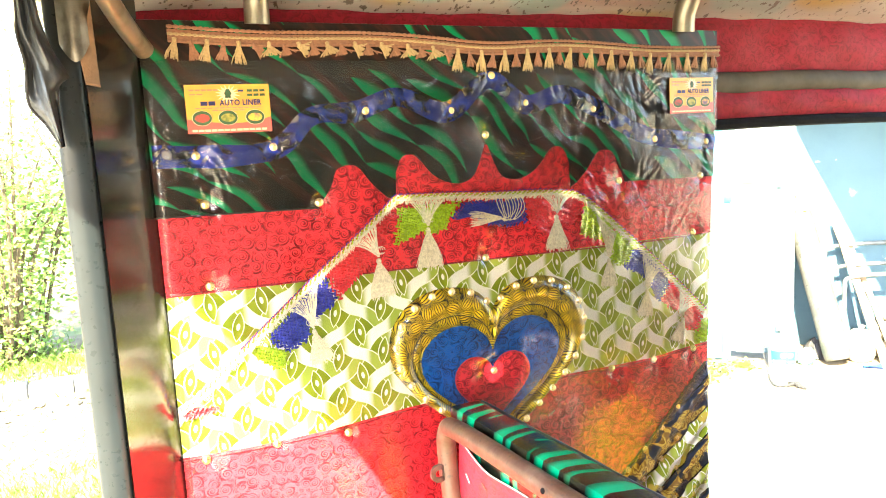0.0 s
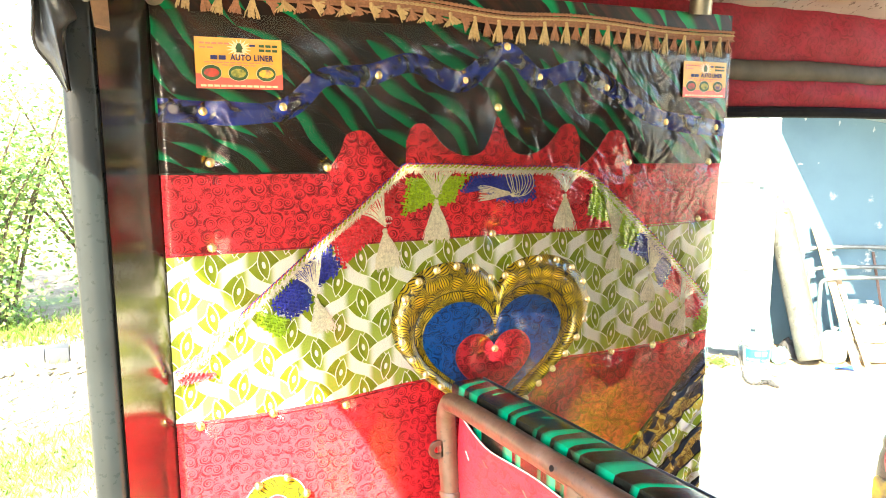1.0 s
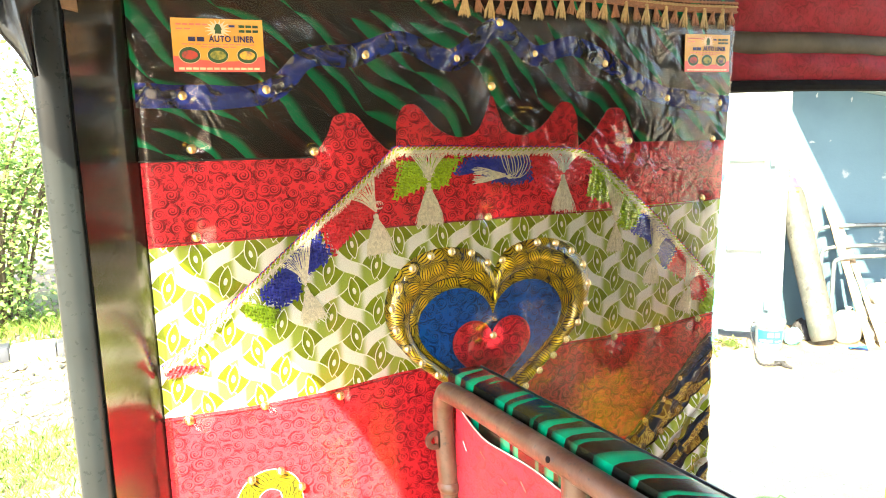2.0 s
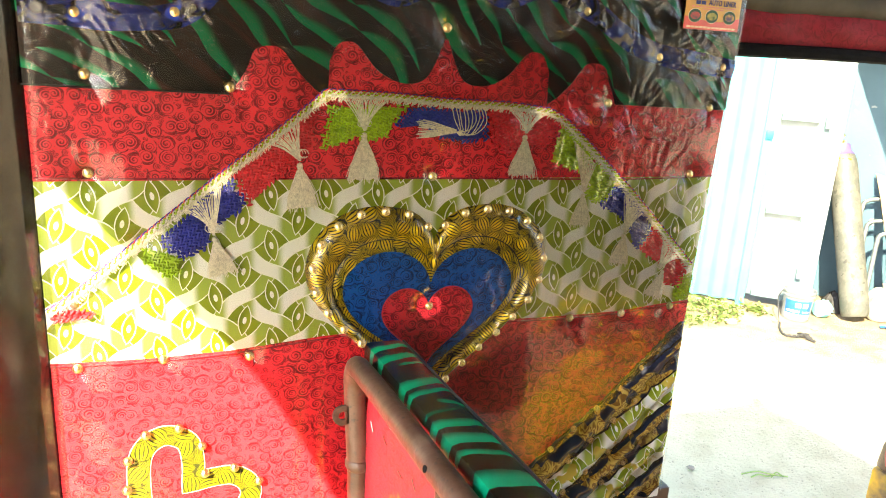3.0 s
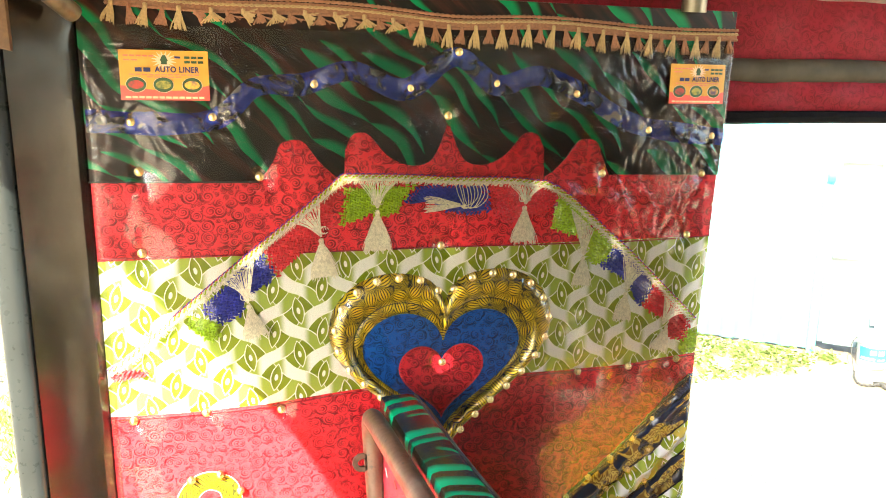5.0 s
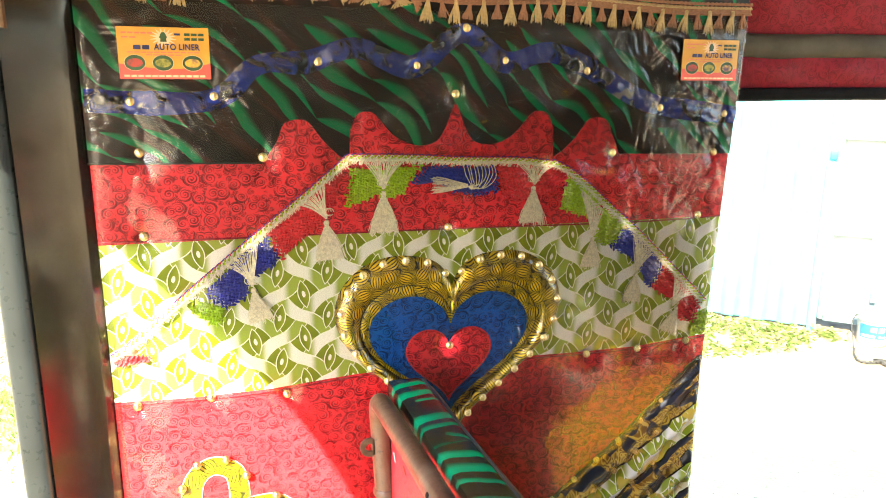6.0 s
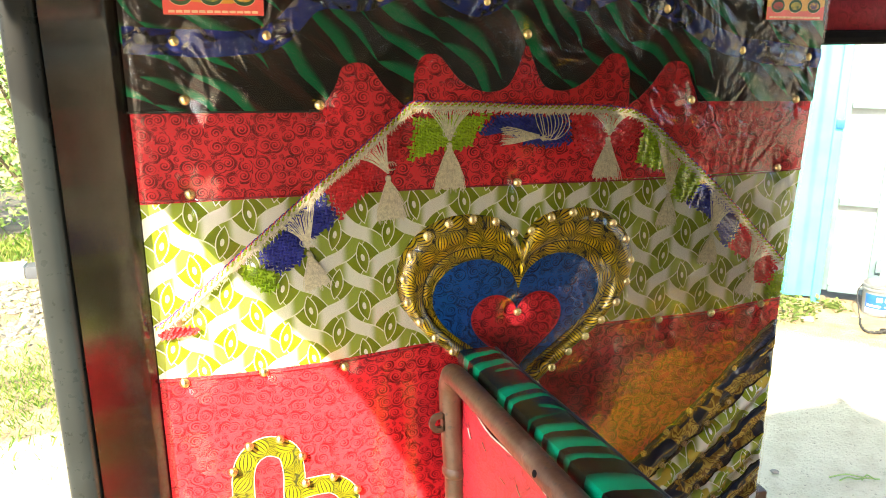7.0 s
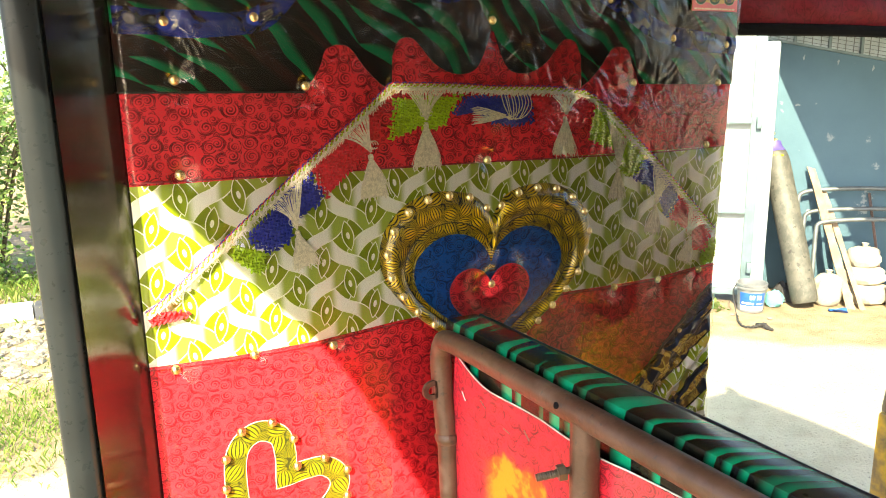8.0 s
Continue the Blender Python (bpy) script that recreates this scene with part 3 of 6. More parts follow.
# ---------------------------------------------------------------- mesh building
class Mb:
    """A growing list of vertices and faces."""

    def __init__(self):
        self.v, self.f = [], []

    def add(self, verts, faces):
        n = len(self.v)
        self.v += [tuple(p) for p in verts]
        self.f += [tuple(i + n for i in q) for q in faces]
        return self

    def grid(self, fn, nu, nv, closed_u=False):
        n = len(self.v)
        for i in range(nu):
            for j in range(nv):
                self.v.append(tuple(fn(i / (nu if closed_u else nu - 1), j / (nv - 1))))
        for i in range(nu if closed_u else nu - 1):
            for j in range(nv - 1):
                a, b = n + i * nv + j, n + (i + 1) % nu * nv + j
                self.f.append((a, b, b + 1, a + 1))
        return self

    def box(self, lo, hi, r=0.0):
        """A box with chamfered edges."""
        bm = bmesh.new()
        bmesh.ops.create_cube(bm, size=1.0)
        for v in bm.verts:
            v.co = Vector([(lo[i] + hi[i]) / 2 + v.co[i] * (hi[i] - lo[i]) for i in range(3)])
        if r:
            bmesh.ops.bevel(bm, geom=bm.edges[:], offset=r, segments=2, profile=0.6, affect="EDGES")
        bm.verts.index_update()
        self.add([v.co[:] for v in bm.verts], [[v.index for v in q.verts] for q in bm.faces])
        bm.free()
        return self

    def tube(self, path, r, seg=10, caps=True):
        """A round tube along a path; r may be a list, one radius a point."""
        path = [Vector(p) for p in path]
        rs = r if isinstance(r, (list, tuple)) else [r] * len(path)
        n = len(self.v)
        side = None
        for i, p in enumerate(path):
            d = (path[min(i + 1, len(path) - 1)] - path[max(i - 1, 0)]).normalized()
            if side is None:
                side = d.orthogonal().normalized()
            side = (side - d * side.dot(d)).normalized()
            up = d.cross(side)
            for k in range(seg):
                a = 2 * math.pi * k / seg
                self.v.append(tuple(p + (side * math.cos(a) + up * math.sin(a)) * rs[i]))
        for i in range(len(path) - 1):
            for k in range(seg):
                a, b = n + i * seg + k, n + i * seg + (k + 1) % seg
                self.f.append((a, b, b + seg, a + seg))
        if caps:
            self.f.append(tuple(n + k for k in reversed(range(seg))))
            self.f.append(tuple(n + (len(path) - 1) * seg + k for k in range(seg)))
        return self

    def lathe(self, base, axis, prof, seg=24):
        """A turned body: prof holds (radius, height along the axis)."""
        base, axis = Vector(base), Vector(axis).normalized()
        s = axis.orthogonal().normalized()
        t = axis.cross(s)
        n = len(self.v)
        for r, h in prof:
            for k in range(seg):
                a = 2 * math.pi * k / seg
                self.v.append(tuple(base + axis * h + (s * math.cos(a) + t * math.sin(a)) * r))
        for i in range(len(prof) - 1):
            for k in range(seg):
                a, b = n + i * seg + k, n + i * seg + (k + 1) % seg
                self.f.append((a, b, b + seg, a + seg))
        self.f.append(tuple(n + k for k in reversed(range(seg))))
        self.f.append(tuple(n + (len(prof) - 1) * seg + k for k in range(seg)))
        return self

    def slab(self, outline, back, front, lip=0.0008):
        """A patch on the panel: outline of (x, z), from depth back to front, both towards the viewer (-y), with a rounded lip."""
        n, c = len(outline), len(self.v)
        cx = sum(p[0] for p in outline) / n
        cz = sum(p[1] for p in outline) / n
        for dep, k in ((back, 0.0), (front - lip, 0.0), (front, lip)):
            for x, z in outline:
                d = math.hypot(x - cx, z - cz) + 1e-9
                self.v.append((x - (x - cx) / d * k, -dep, z - (z - cz) / d * k))
        for lev in (0, 1):
            for i in range(n):
                a, b = c + lev * n + i, c + lev * n + (i + 1) % n
                self.f.append((a, b, b + n, a + n))
        self.f.append(tuple(c + 2 * n + i for i in range(n)))
        return self


def mesh_of(name, m, mat, smooth=True):
    me = bpy.data.meshes.new(name)
    me.from_pydata(m.v, [], m.f)
    bm = bmesh.new()
    bm.from_mesh(me)
    bmesh.ops.recalc_face_normals(bm, faces=bm.faces[:])
    for q in bm.faces:
        q.smooth = smooth
    if smooth:
        for e in bm.edges:
            if len(e.link_faces) == 2 and e.calc_face_angle(0.0) > 0.75:
                e.smooth = False
    bm.to_mesh(me)
    bm.free()
    me.materials.append(mat)
    return me


def thing(name, base, label, category, group="", kind=""):
    ob = new(name)
    ob.empty_display_size = 0.05
    ob.location = base
    bpy.context.view_layer.update()
    return tagged(ob, label, category, group, kind)


def under(ob, parent):
    ob.parent = parent
    ob.matrix_parent_inverse = (Matrix.Translation(parent.location) if parent.parent is None and parent.type == "EMPTY" else Matrix()).inverted()
    return ob


def part(name, m, mat, parent=None, label="", smooth=True):
    ob = new(name, m if isinstance(m, bpy.types.Mesh) else mesh_of(name, m, mat, smooth))
    if parent:
        under(ob, parent)
    if label:
        ob["label"] = label
    return ob


def setting(name, m, mat, label, category, smooth=True):
    return tagged(part(name, m, mat, None, "", smooth), label, category, "", "structure")


def curve(pts, per=8, closed=False):
    """A smooth line through a few points."""
    pts = [Vector(p) for p in pts]
    n = len(pts)
    out = []
    for i in range(n if closed else n - 1):
        a = pts[(i - 1) % n] if closed or i else pts[0]
        b, c = pts[i], pts[(i + 1) % n]
        d = pts[(i + 2) % n] if closed or i + 2 < n else pts[-1]
        for k in range(per):
            t = k / per
            out.append(0.5 * (2 * b + (c - a) * t + (2 * a - 5 * b + 4 * c - d) * t * t + (3 * b - a - 3 * c + d) * t ** 3))
    if not closed:
        out.append(pts[-1])
    return [tuple(p) for p in out]


def flat_noise(x, z, s, seed=0.0):
    return noise.noise(Vector((x * s, z * s, seed)))


# ---------------------------------------------------------------- ground, shed and hedge
YARD = Vector((4.2, 3.0, 0.0))
EA, EB = Vector((0.74, -0.6726, 0.0)), Vector((0.6726, 0.74, 0.0))


def yard(a, b, z=0.0):
    return tuple(YARD + EA * a + EB * b + Vector((0, 0, z)))


def yard_box(m, lo, hi, r=0.0):
    k = Mb().box(lo, hi, r)
    return m.add([yard(*p) for p in k.v], k.f)


def build_ground():
    m = Mb()

    def f(u, v):
        x, y = 1.0 + (u - 0.5) * abs(u - 0.5) * 4 * 400 * 0.5, 3.0 + (v - 0.5) * abs(v - 0.5) * 4 * 400 * 0.5
        h = 0.02 * flat_noise(x, y, 0.9) + 0.008 * flat_noise(x, y, 4.0) if abs(x) < 14 and abs(y) < 16 else 0.0
        keep = max(0.0, min(1.0, (math.hypot(x - 0.6, y + 0.6) - 2.2) / 1.5))
        return x, y, h * keep - 0.012 * (1 - keep)

    m.grid(f, 221, 221)
    setting("ground", m, M_GROUND, "sunlit packed earth with a worn concrete slab in it", "ground")


def build_shed():
    m = Mb()
    yard_box(m, (0.25, 0.50, -0.1), (4.5, 0.72, 3.0), 0.01)
    setting("wall_blue", m, M_WALL, "blue plastered yard wall with pale scuffed patches", "wall")
    m = Mb()
    yard_box(m, (0.190, 0.05, -0.05), (0.292, 0.497, 1.885), 0.022)
    setting("pillar_white", m, M_PILLAR, "pale plastered pillar beside the white metal door", "pillar")
    # corrugated turquoise sheet
    m = Mb()

    def sheet(u, v):
        a = -3.2 + 3.02 * u
        w = max(-1.0, min(1.0, 1.8 * math.sin(2 * math.pi * a / 0.19))) * 0.014
        return yard(a, -0.05 - w, 0.03 + 2.75 * v)

    m.grid(sheet, 260, 3)
    back = Mb()
    yard_box(back, (-3.2, -0.02, 0.03), (-0.19, 0.03, 2.78))
    wall = setting("wall_turquoise", m, M_TURQ, "turquoise corrugated metal sheet wall", "wall")
    part("backing", back, M_DOOR_FRAME, wall)
    m = Mb()
    yard_box(m, (-0.20, -0.075, 0.0), (-0.145, -0.02, 2.78), 0.006)
    part("edge_post", m, M_TURQ, wall)
    # white door leaf with its frame
    d = thing("door_1", yard(-0.14, 0.08), "white metal door leaf in a grey-blue angle frame", "door", "", "structure")
    m = Mb()
    yard_box(m, (-0.135, 0.06, 0.09), (0.195, 0.085, 2.7))
    part("door_panel", m, M_DOOR, d)
    for a0, a1 in ((-0.14, -0.105), (0.13, 0.20)):
        m = Mb()
        yard_box(m, (a0, 0.032, 0.07), (a1, 0.058, 2.72), 0.003)
        part("stile", m, M_DOOR_FRAME, d)
    for z in (0.09, 0.70, 1.345, 2.2):
        m = Mb()
        yard_box(m, (-0.104, 0.002, z - 0.02), (0.129, 0.058, z + 0.02), 0.003)
        part("crossbar", m, M_DOOR_FRAME, d)
    for z in (0.28, 1.33):
        m = Mb()
        yard_box(m, (0.165, -0.005, z - 0.04), (0.20, 0.030, z + 0.04), 0.006)
        part("hinge", m, M_DOOR_FRAME, d)
    m = Mb()
    yard_box(m, (-0.19, -0.10, 1.20), (-0.14, -0.076, 1.26), 0.006)
    part("latch", m, M_LABEL, d, "small blue latch plate")
    # unseen awning, its sloped edge set to cast the blue wall's slanting shadow
    m = Mb()

    def aw(u, v):
        b = 0.49 - 2.7 * v
        a0 = 0.19 + 0.42 * (0.49 - b)
        a = a0 + (4.5 - a0) * u
        return yard(a, b, 2.015 + 0.012 * math.sin(2 * math.pi * a / 0.08) + 0.03 * v)

    m.grid(aw, 420, 5)
    # wire ventilator panels with a falling lower edge, high on the wall
    low = lambda a: 1.942 - 0.22 * (a - 0.208)
    lou = thing("ventilator", yard(1.0, 0.45, 1.75), "pale wire mesh ventilator panels between blue-grey posts", "ventilator", "", "structure")

    def slant(a0, a1, b0, b1, dz0, dz1):
        s = Mb()
        s.add([yard(a, b, low(a) + dz) for a, b, dz in ((a0, b0, dz0), (a1, b0, dz0), (a1, b1, dz0), (a0, b1, dz0), (a0, b0, dz1), (a1, b0, dz1), (a1, b1, dz1), (a0, b1, dz1))],
              [(0, 1, 2, 3), (4, 5, 6, 7), (0, 1, 5, 4), (1, 2, 6, 5), (2, 3, 7, 6), (3, 0, 4, 7)])
        return s

    posts = (0.215, 0.439, 0.673, 0.884, 1.10, 1.33, 1.56, 1.80)
    part("sill", slant(0.208, 1.80, 0.455, 0.497, -0.018, 0.0), M_DOOR_FRAME, lou, "", False)
    for a0, a1 in zip(posts, posts[1:]):
        # the pale bluish sheet puts sky light behind the mesh as colour
        part("panel_back", slant(a0 + 0.010, a1 - 0.010, 0.488, 0.496, 0.002, 0.30), M_VENT_SKY, lou, "pale sheet standing for sky light behind the mesh", False)
        part("vent_post", slant(a0 - 0.009, a0 + 0.009, 0.450, 0.497, 0.001, 0.30), M_DOOR_FRAME, lou, "", False)
        for k in range(10):
            part("wire", slant(a0 + 0.010, a1 - 0.010, 0.478, 0.486, 0.016 + 0.028 * k, 0.019 + 0.028 * k), M_GREY, lou, "", False)
        for k in range(1, 4):
            a = a0 + (a1 - a0) * k / 4
            part("wire", slant(a - 0.002, a + 0.002, 0.470, 0.477, 0.002, 0.30), M_GREY, lou, "", False)
    for a, z, h in ((0.514, 1.78, 0.05), (0.745, 1.74, 0.05), (0.978, 1.693, 0.055), (1.21, 1.65, 0.05)):       # chipped plaster spots
        s = Mb()
        ring = [(a + 0.007 * math.cos(t) * (1 + 0.5 * math.sin(3 * t + a * 9)), z + h * 0.36 * math.sin(t) * (1 + 0.3 * math.sin(2 * t))) for t in [2 * math.pi * q / 14 for q in range(14)]]
        s.add([yard(p, 0.4965, q) for p, q in ring] + [yard(a, 0.494, z)], [(q, (q + 1) % 14, 14) for q in range(14)])
        part("plaster_chip", s, M_PILLAR, bpy.data.objects["wall_blue"], "chipped pale plaster spot")
    setting("awning", m, M_GREY, "unseen corrugated sheet awning added to cast the blue wall's slanting shadow", "awning")


def leaf(m, p, d, n, size):
    """One folded leaf: base point, direction and face normal."""
    s = d.cross(n).normalized() * size * 0.34
    a, b, c = p, p + d * size * 0.5, p + d * size
    m.add([a, b + s - n * size * 0.06, c, b - s - n * size * 0.06], [(0, 1, 2), (0, 2, 3)])


def build_hedge():
    rng = random.Random(5)
    for i, (cx, cy, h, w) in enumerate(((-2.6, 6.9, 3.2, 1.5), (-1.0, 6.5, 2.7, 1.25), (0.4, 7.0, 3.0, 1.4), (1.9, 6.9, 2.5, 1.3), (-4.2, 7.2, 3.4, 1.4))):
        bush = thing("hedge_bush", (cx, cy, 0.0), "tall sunlit green hedge bush with loose leafy shoots", "bush", "hedge bushes behind the kerb")
        m = Mb()
        tips = []
        for k in range(26):
            a, lean = rng.uniform(0, 6.28), rng.uniform(0.1, 1.0) * w
            top = Vector((cx + math.cos(a) * lean, cy + math.sin(a) * lean * 0.7, h * rng.uniform(0.35, 1.0)))
            base = Vector((cx + math.cos(a) * lean * 0.25, cy + math.sin(a) * 0.2, 0.0))
            mid = base.lerp(top, 0.55) + Vector((rng.uniform(-.12, .12), rng.uniform(-.12, .12), 0.1))
            path = curve([base, mid, top], 5)
            m.tube(path, [0.018 * (1 - j / len(path)) + 0.004 for j in range(len(path))], 5)
            tips.append(path)
        part("stem", m, M_STEM, bush)
        m = Mb()
        for k in range(11000):
            path = rng.choice(tips)
            p = Vector(path[min(len(path) - 1, int(len(path) * rng.random() ** 0.85))])
            p = p + Vector((rng.gauss(0, 0.19), rng.gauss(0, 0.19), rng.gauss(0, 0.16)))
            if p.z < 0.02:
                continue
            d = Vector((rng.gauss(0, 1), rng.gauss(0, 1), rng.gauss(0.1, 0.7))).normalized()
            n = Vector((rng.gauss(0, 0.6), rng.gauss(-0.3, 0.6), 1)).normalized()
            n = (n - d * n.dot(d)).normalized()
            leaf(m, p, d, n, rng.uniform(0.028, 0.075))
        part("foliage", m, M_LEAF, bush, "", False)


def build_kerb_and_litter():
    rng = random.Random(8)
    kerb = thing("kerb", (-1.0, 5.2, 0.0), "low concrete kerb painted white and black", "kerb", "", "structure")
    x = -3.6
    for i in range(17):
        w = 0.17 if i % 2 else 0.31
        m = Mb().box((x, 5.10 - 0.10 * x, -0.03), (x + w - 0.008, 5.26 - 0.10 * x, 0.10 + 0.004 * (i % 3)), 0.022)
        part("kerb_block", m, M_KERB_B if i % 2 else M_KERB_W, kerb)
        x += w
    m = Mb()
    for k in range(1900):
        x, y = rng.uniform(-2.8, 0.9), rng.uniform(3.75, 5.05)
        if rng.random() < 0.15:
            y = rng.uniform(5.5, 5.9)
        s = rng.uniform(0.012, 0.055)
        c = Vector((x, y, 0.012 + s * 0.2))
        ring = [(c + Vector((math.cos(a) * s * rng.uniform(.7, 1.2), math.sin(a) * s * rng.uniform(.7, 1.2), -s * 0.35))) for a in (0, 1.25, 2.5, 3.75, 5.0)]
        top = [(c + Vector((math.cos(a) * s * rng.uniform(.4, .7), math.sin(a) * s * rng.uniform(.4, .7), s * rng.uniform(-.12, .12)))) for a in (0, 1.25, 2.5, 3.75, 5.0)]
        m.add(ring + top, [(i, (i + 1) % 5, 5 + (i + 1) % 5, 5 + i) for i in range(5)] + [(5, 6, 7, 8, 9)])
    tagged(part("loose_stones", m, M_STONE, None, "", False), "loose stones and rubble scattered along the kerb", "stones", "", "stuff")
    m = Mb()

    def blade(x, y, h):
        a = rng.uniform(0, 6.28)
        lean = Vector((math.cos(a), math.sin(a), 0)) * h * rng.uniform(0.2, 0.9)
        s = Vector((-math.sin(a), math.cos(a), 0)) * h * 0.07
        b = Vector((x, y, -0.01))
        m.add([b - s, b + s, b + lean * 0.4 + Vector((0, 0, h * 0.7)), b + lean + Vector((0, 0, h))], [(0, 1, 2), (0, 2, 3)])

    for k in range(7000):
        blade(rng.gauss(-0.6, 0.7), rng.gauss(3.15, 0.30), rng.uniform(0.015, 0.055))
    for k in range(2400):
        blade(rng.uniform(-2.4, 0.3), rng.uniform(2.6, 5.3), rng.uniform(0.015, 0.05))
    for k in range(5000):
        blade(rng.uniform(-3.4, 1.4), rng.gauss(6.1, 0.35), rng.uniform(0.03, 0.12))
    tagged(part("ground_grass", m, M_GRASS, None, "", False), "sparse low green grass on bare earth", "grass", "", "stuff")
    # weeds by the shed
    m = Mb()
    for k in range(4600):
        a = -0.15 - 1.35 * rng.random() ** 0.9
        b = rng.uniform(max(-1.15, a - 0.30), -0.10)
        if rng.random() < 0.5 * (1.0 - min(1.0, (-0.15 - a) / 0.35)) or flat_noise(a, b, 5.0) > 0.25:
            continue
        if rng.random() < 0.04:
            a, b = rng.gauss(-0.07, 0.05), rng.gauss(-0.18, 0.04)
        p = Vector(yard(a, b, rng.uniform(0.0, 0.045)))
        d = Vector((rng.gauss(0, 1), rng.gauss(0, 1), rng.uniform(0.1, 0.8))).normalized()
        leaf(m, p, d, d.orthogonal().normalized(), rng.uniform(0.014, 0.042))
    tagged(part("weeds", m, M_WEED, None, "", False), "low green weeds growing along the shed", "weeds", "", "stuff")


def build_yard_things():
    # bucket
    b = thing("bucket", yard(0.194, -0.14), "grey plastic paint bucket with a blue paper label", "bucket")
    base = yard(0.194, -0.14, 0.0)
    m = Mb().lathe(base, (0, 0, 1), [(0.082, 0.0), (0.087, 0.004), (0.099, 0.170), (0.107, 0.172), (0.107, 0.185), (0.101, 0.187), (0.101, 0.195), (0.107, 0.197), (0.107, 0.210), (0.098, 0.210), (0.091, 0.16), (0.082, 0.02), (0.0, 0.02)], 32)
    part("body", m, M_BUCKET, b)
    m = Mb()

    def wrap(r, a0, a1, z0, z1):
        ang = math.atan2(-EB.y, -EB.x)
        m.grid(lambda u, v: (base[0] + (r + 0.0155 * (z0 + (z1 - z0) * v) / 0.22) * math.cos(ang + a0 + (a1 - a0) * u), base[1] + (r + 0.0155 * (z0 + (z1 - z0) * v) / 0.22) * math.sin(ang + a0 + (a1 - a0) * u), z0 + (z1 - z0) * v), 16, 2)

    wrap(0.0885, -0.95, 0.95, 0.055, 0.150)
    part("label", m, M_LABEL, b, "blue paper label")
    m = Mb()
    for z0, z1, a0, a1 in ((0.068, 0.082, -0.8, 0.1), (0.105, 0.135, -0.20, 0.15), (0.105, 0.135, 0.3, 0.65), (0.070, 0.078, 0.3, 0.8)):
        wrap(0.0895, a0, a1, z0, z1)
    part("label_mark", m, M_LABEL_W, b, "white printed marks")
    m = Mb()
    wrap(0.0885, -0.95, 0.95, 0.022, 0.054)
    part("label_foot", m, M_LABEL_W, b, "white printed foot of the label")
    m = Mb().tube(curve([Vector(yard(0.194 - 0.106, -0.15, 0.190)), Vector(yard(0.194 - 0.13, -0.20, 0.15)), Vector(yard(0.07, -0.26, 0.09)), Vector(yard(0.087, -0.31, 0.008))], 6), 0.004, 6)
    part("bail", m, M_RAG, b)
    # gas cylinder leaning on the wall
    foot, head = Vector(yard(0.572, -0.03, 0.0)), Vector(yard(0.315, 0.33, 1.15))
    ax = (head - foot).normalized()
    ln = (head - foot).length
    low = foot + Vector((0, 0, 0.045))
    c = thing("gas_cylinder", foot, "tall worn grey steel gas cylinder leaning on the wall", "gas cylinder")
    m = Mb().lathe(low, ax, [(0.0, 0.0), (0.078, 0.002), (0.087, 0.02), (0.091, 0.05), (0.091, ln - 0.20), (0.088, ln - 0.15), (0.076, ln - 0.105), (0.05, ln - 0.08), (0.045, ln - 0.05), (0.0, ln - 0.05)], 32)
    part("body", m, M_CYL, c)
    m = Mb().lathe(low, ax, [(0.080, ln - 0.106), (0.060, ln - 0.075), (0.056, ln - 0.03), (0.0, ln - 0.03)], 24)
    part("collar", m, M_VIOLET, c, "violet painted collar")
    m = Mb()
    for k in range(3):
        p = low + ax * (ln - 0.118) - EB * 0.084 + EA * (0.035 * (k - 1))
        m.tube([p - EA * 0.011, p + EA * 0.011], 0.006, 6)
    part("mark", m, M_YELLOW, c, "yellow painted marks")
    m = Mb().lathe(low + ax * (ln - 0.03), ax, [(0.022, 0.0), (0.022, 0.03), (0.012, 0.034), (0.012, 0.055), (0.03, 0.058), (0.03, 0.072), (0.0, 0.074)], 14)
    m.tube([low + ax * (ln - 0.005), low + ax * (ln - 0.005) - EB * 0.05 + EA * 0.02], 0.011, 8)
    part("valve", m, M_BRASS, c, "brass valve")
    # planks
    for a0, a1, z1, w in ((0.885, 0.625, 0.96, 0.027), (0.96, 0.72, 0.80, 0.018)):
        p, q = Vector(yard(a0, 0.02, 0.0)), Vector(yard(a1, 0.44, z1))
        d = (q - p).normalized()
        s = (EA - d * EA.dot(d)).normalized()
        n = d.cross(s)
        m = Mb()
        prof = []
        for i in range(9):
            t = i / 8
            ww = w * (1 + 0.10 * math.sin(i * 2.3 + a0 * 9))
            for sx, sn in ((-1, 0), (1, 0), (1, 1), (-1, 1)):
                prof.append(p + (q - p) * t + s * sx * ww * (0.7 if i == 8 and sx > 0 else 1) + n * (0.018 * sn) + d * (0.03 if i == 8 and sx < 0 else 0))
        fc = [(i * 4 + k, i * 4 + (k + 1) % 4, i * 4 + 4 + (k + 1) % 4, i * 4 + 4 + k) for i in range(8) for k in range(4)]
        m.add(prof, fc + [(3, 2, 1, 0), (32, 33, 34, 35)])
        tagged(part("plank", m, M_WOOD, None, "", False), "rough pale wooden plank leaning on the blue wall", "plank", "planks against the wall")
    # bent tube frames
    for i, (a0, a1, z, b) in enumerate(((0.52, 1.30, 0.80, 0.40), (0.56, 1.36, 0.66, 0.33), (0.63, 1.46, 0.60, 0.24))):
        pts = [yard(a0, b - 0.12, 0.0), yard(a0 + 0.02, b, z - 0.08), yard(a0 + 0.10, b + 0.02, z), yard(a1 - 0.14, b + 0.02, z + 0.02), yard(a1 - 0.02, b, z - 0.10), yard(a1 + 0.16, b - 0.14, 0.0)]
        path = [pts[0]] + curve(pts[1:5], 7) + [pts[5]]
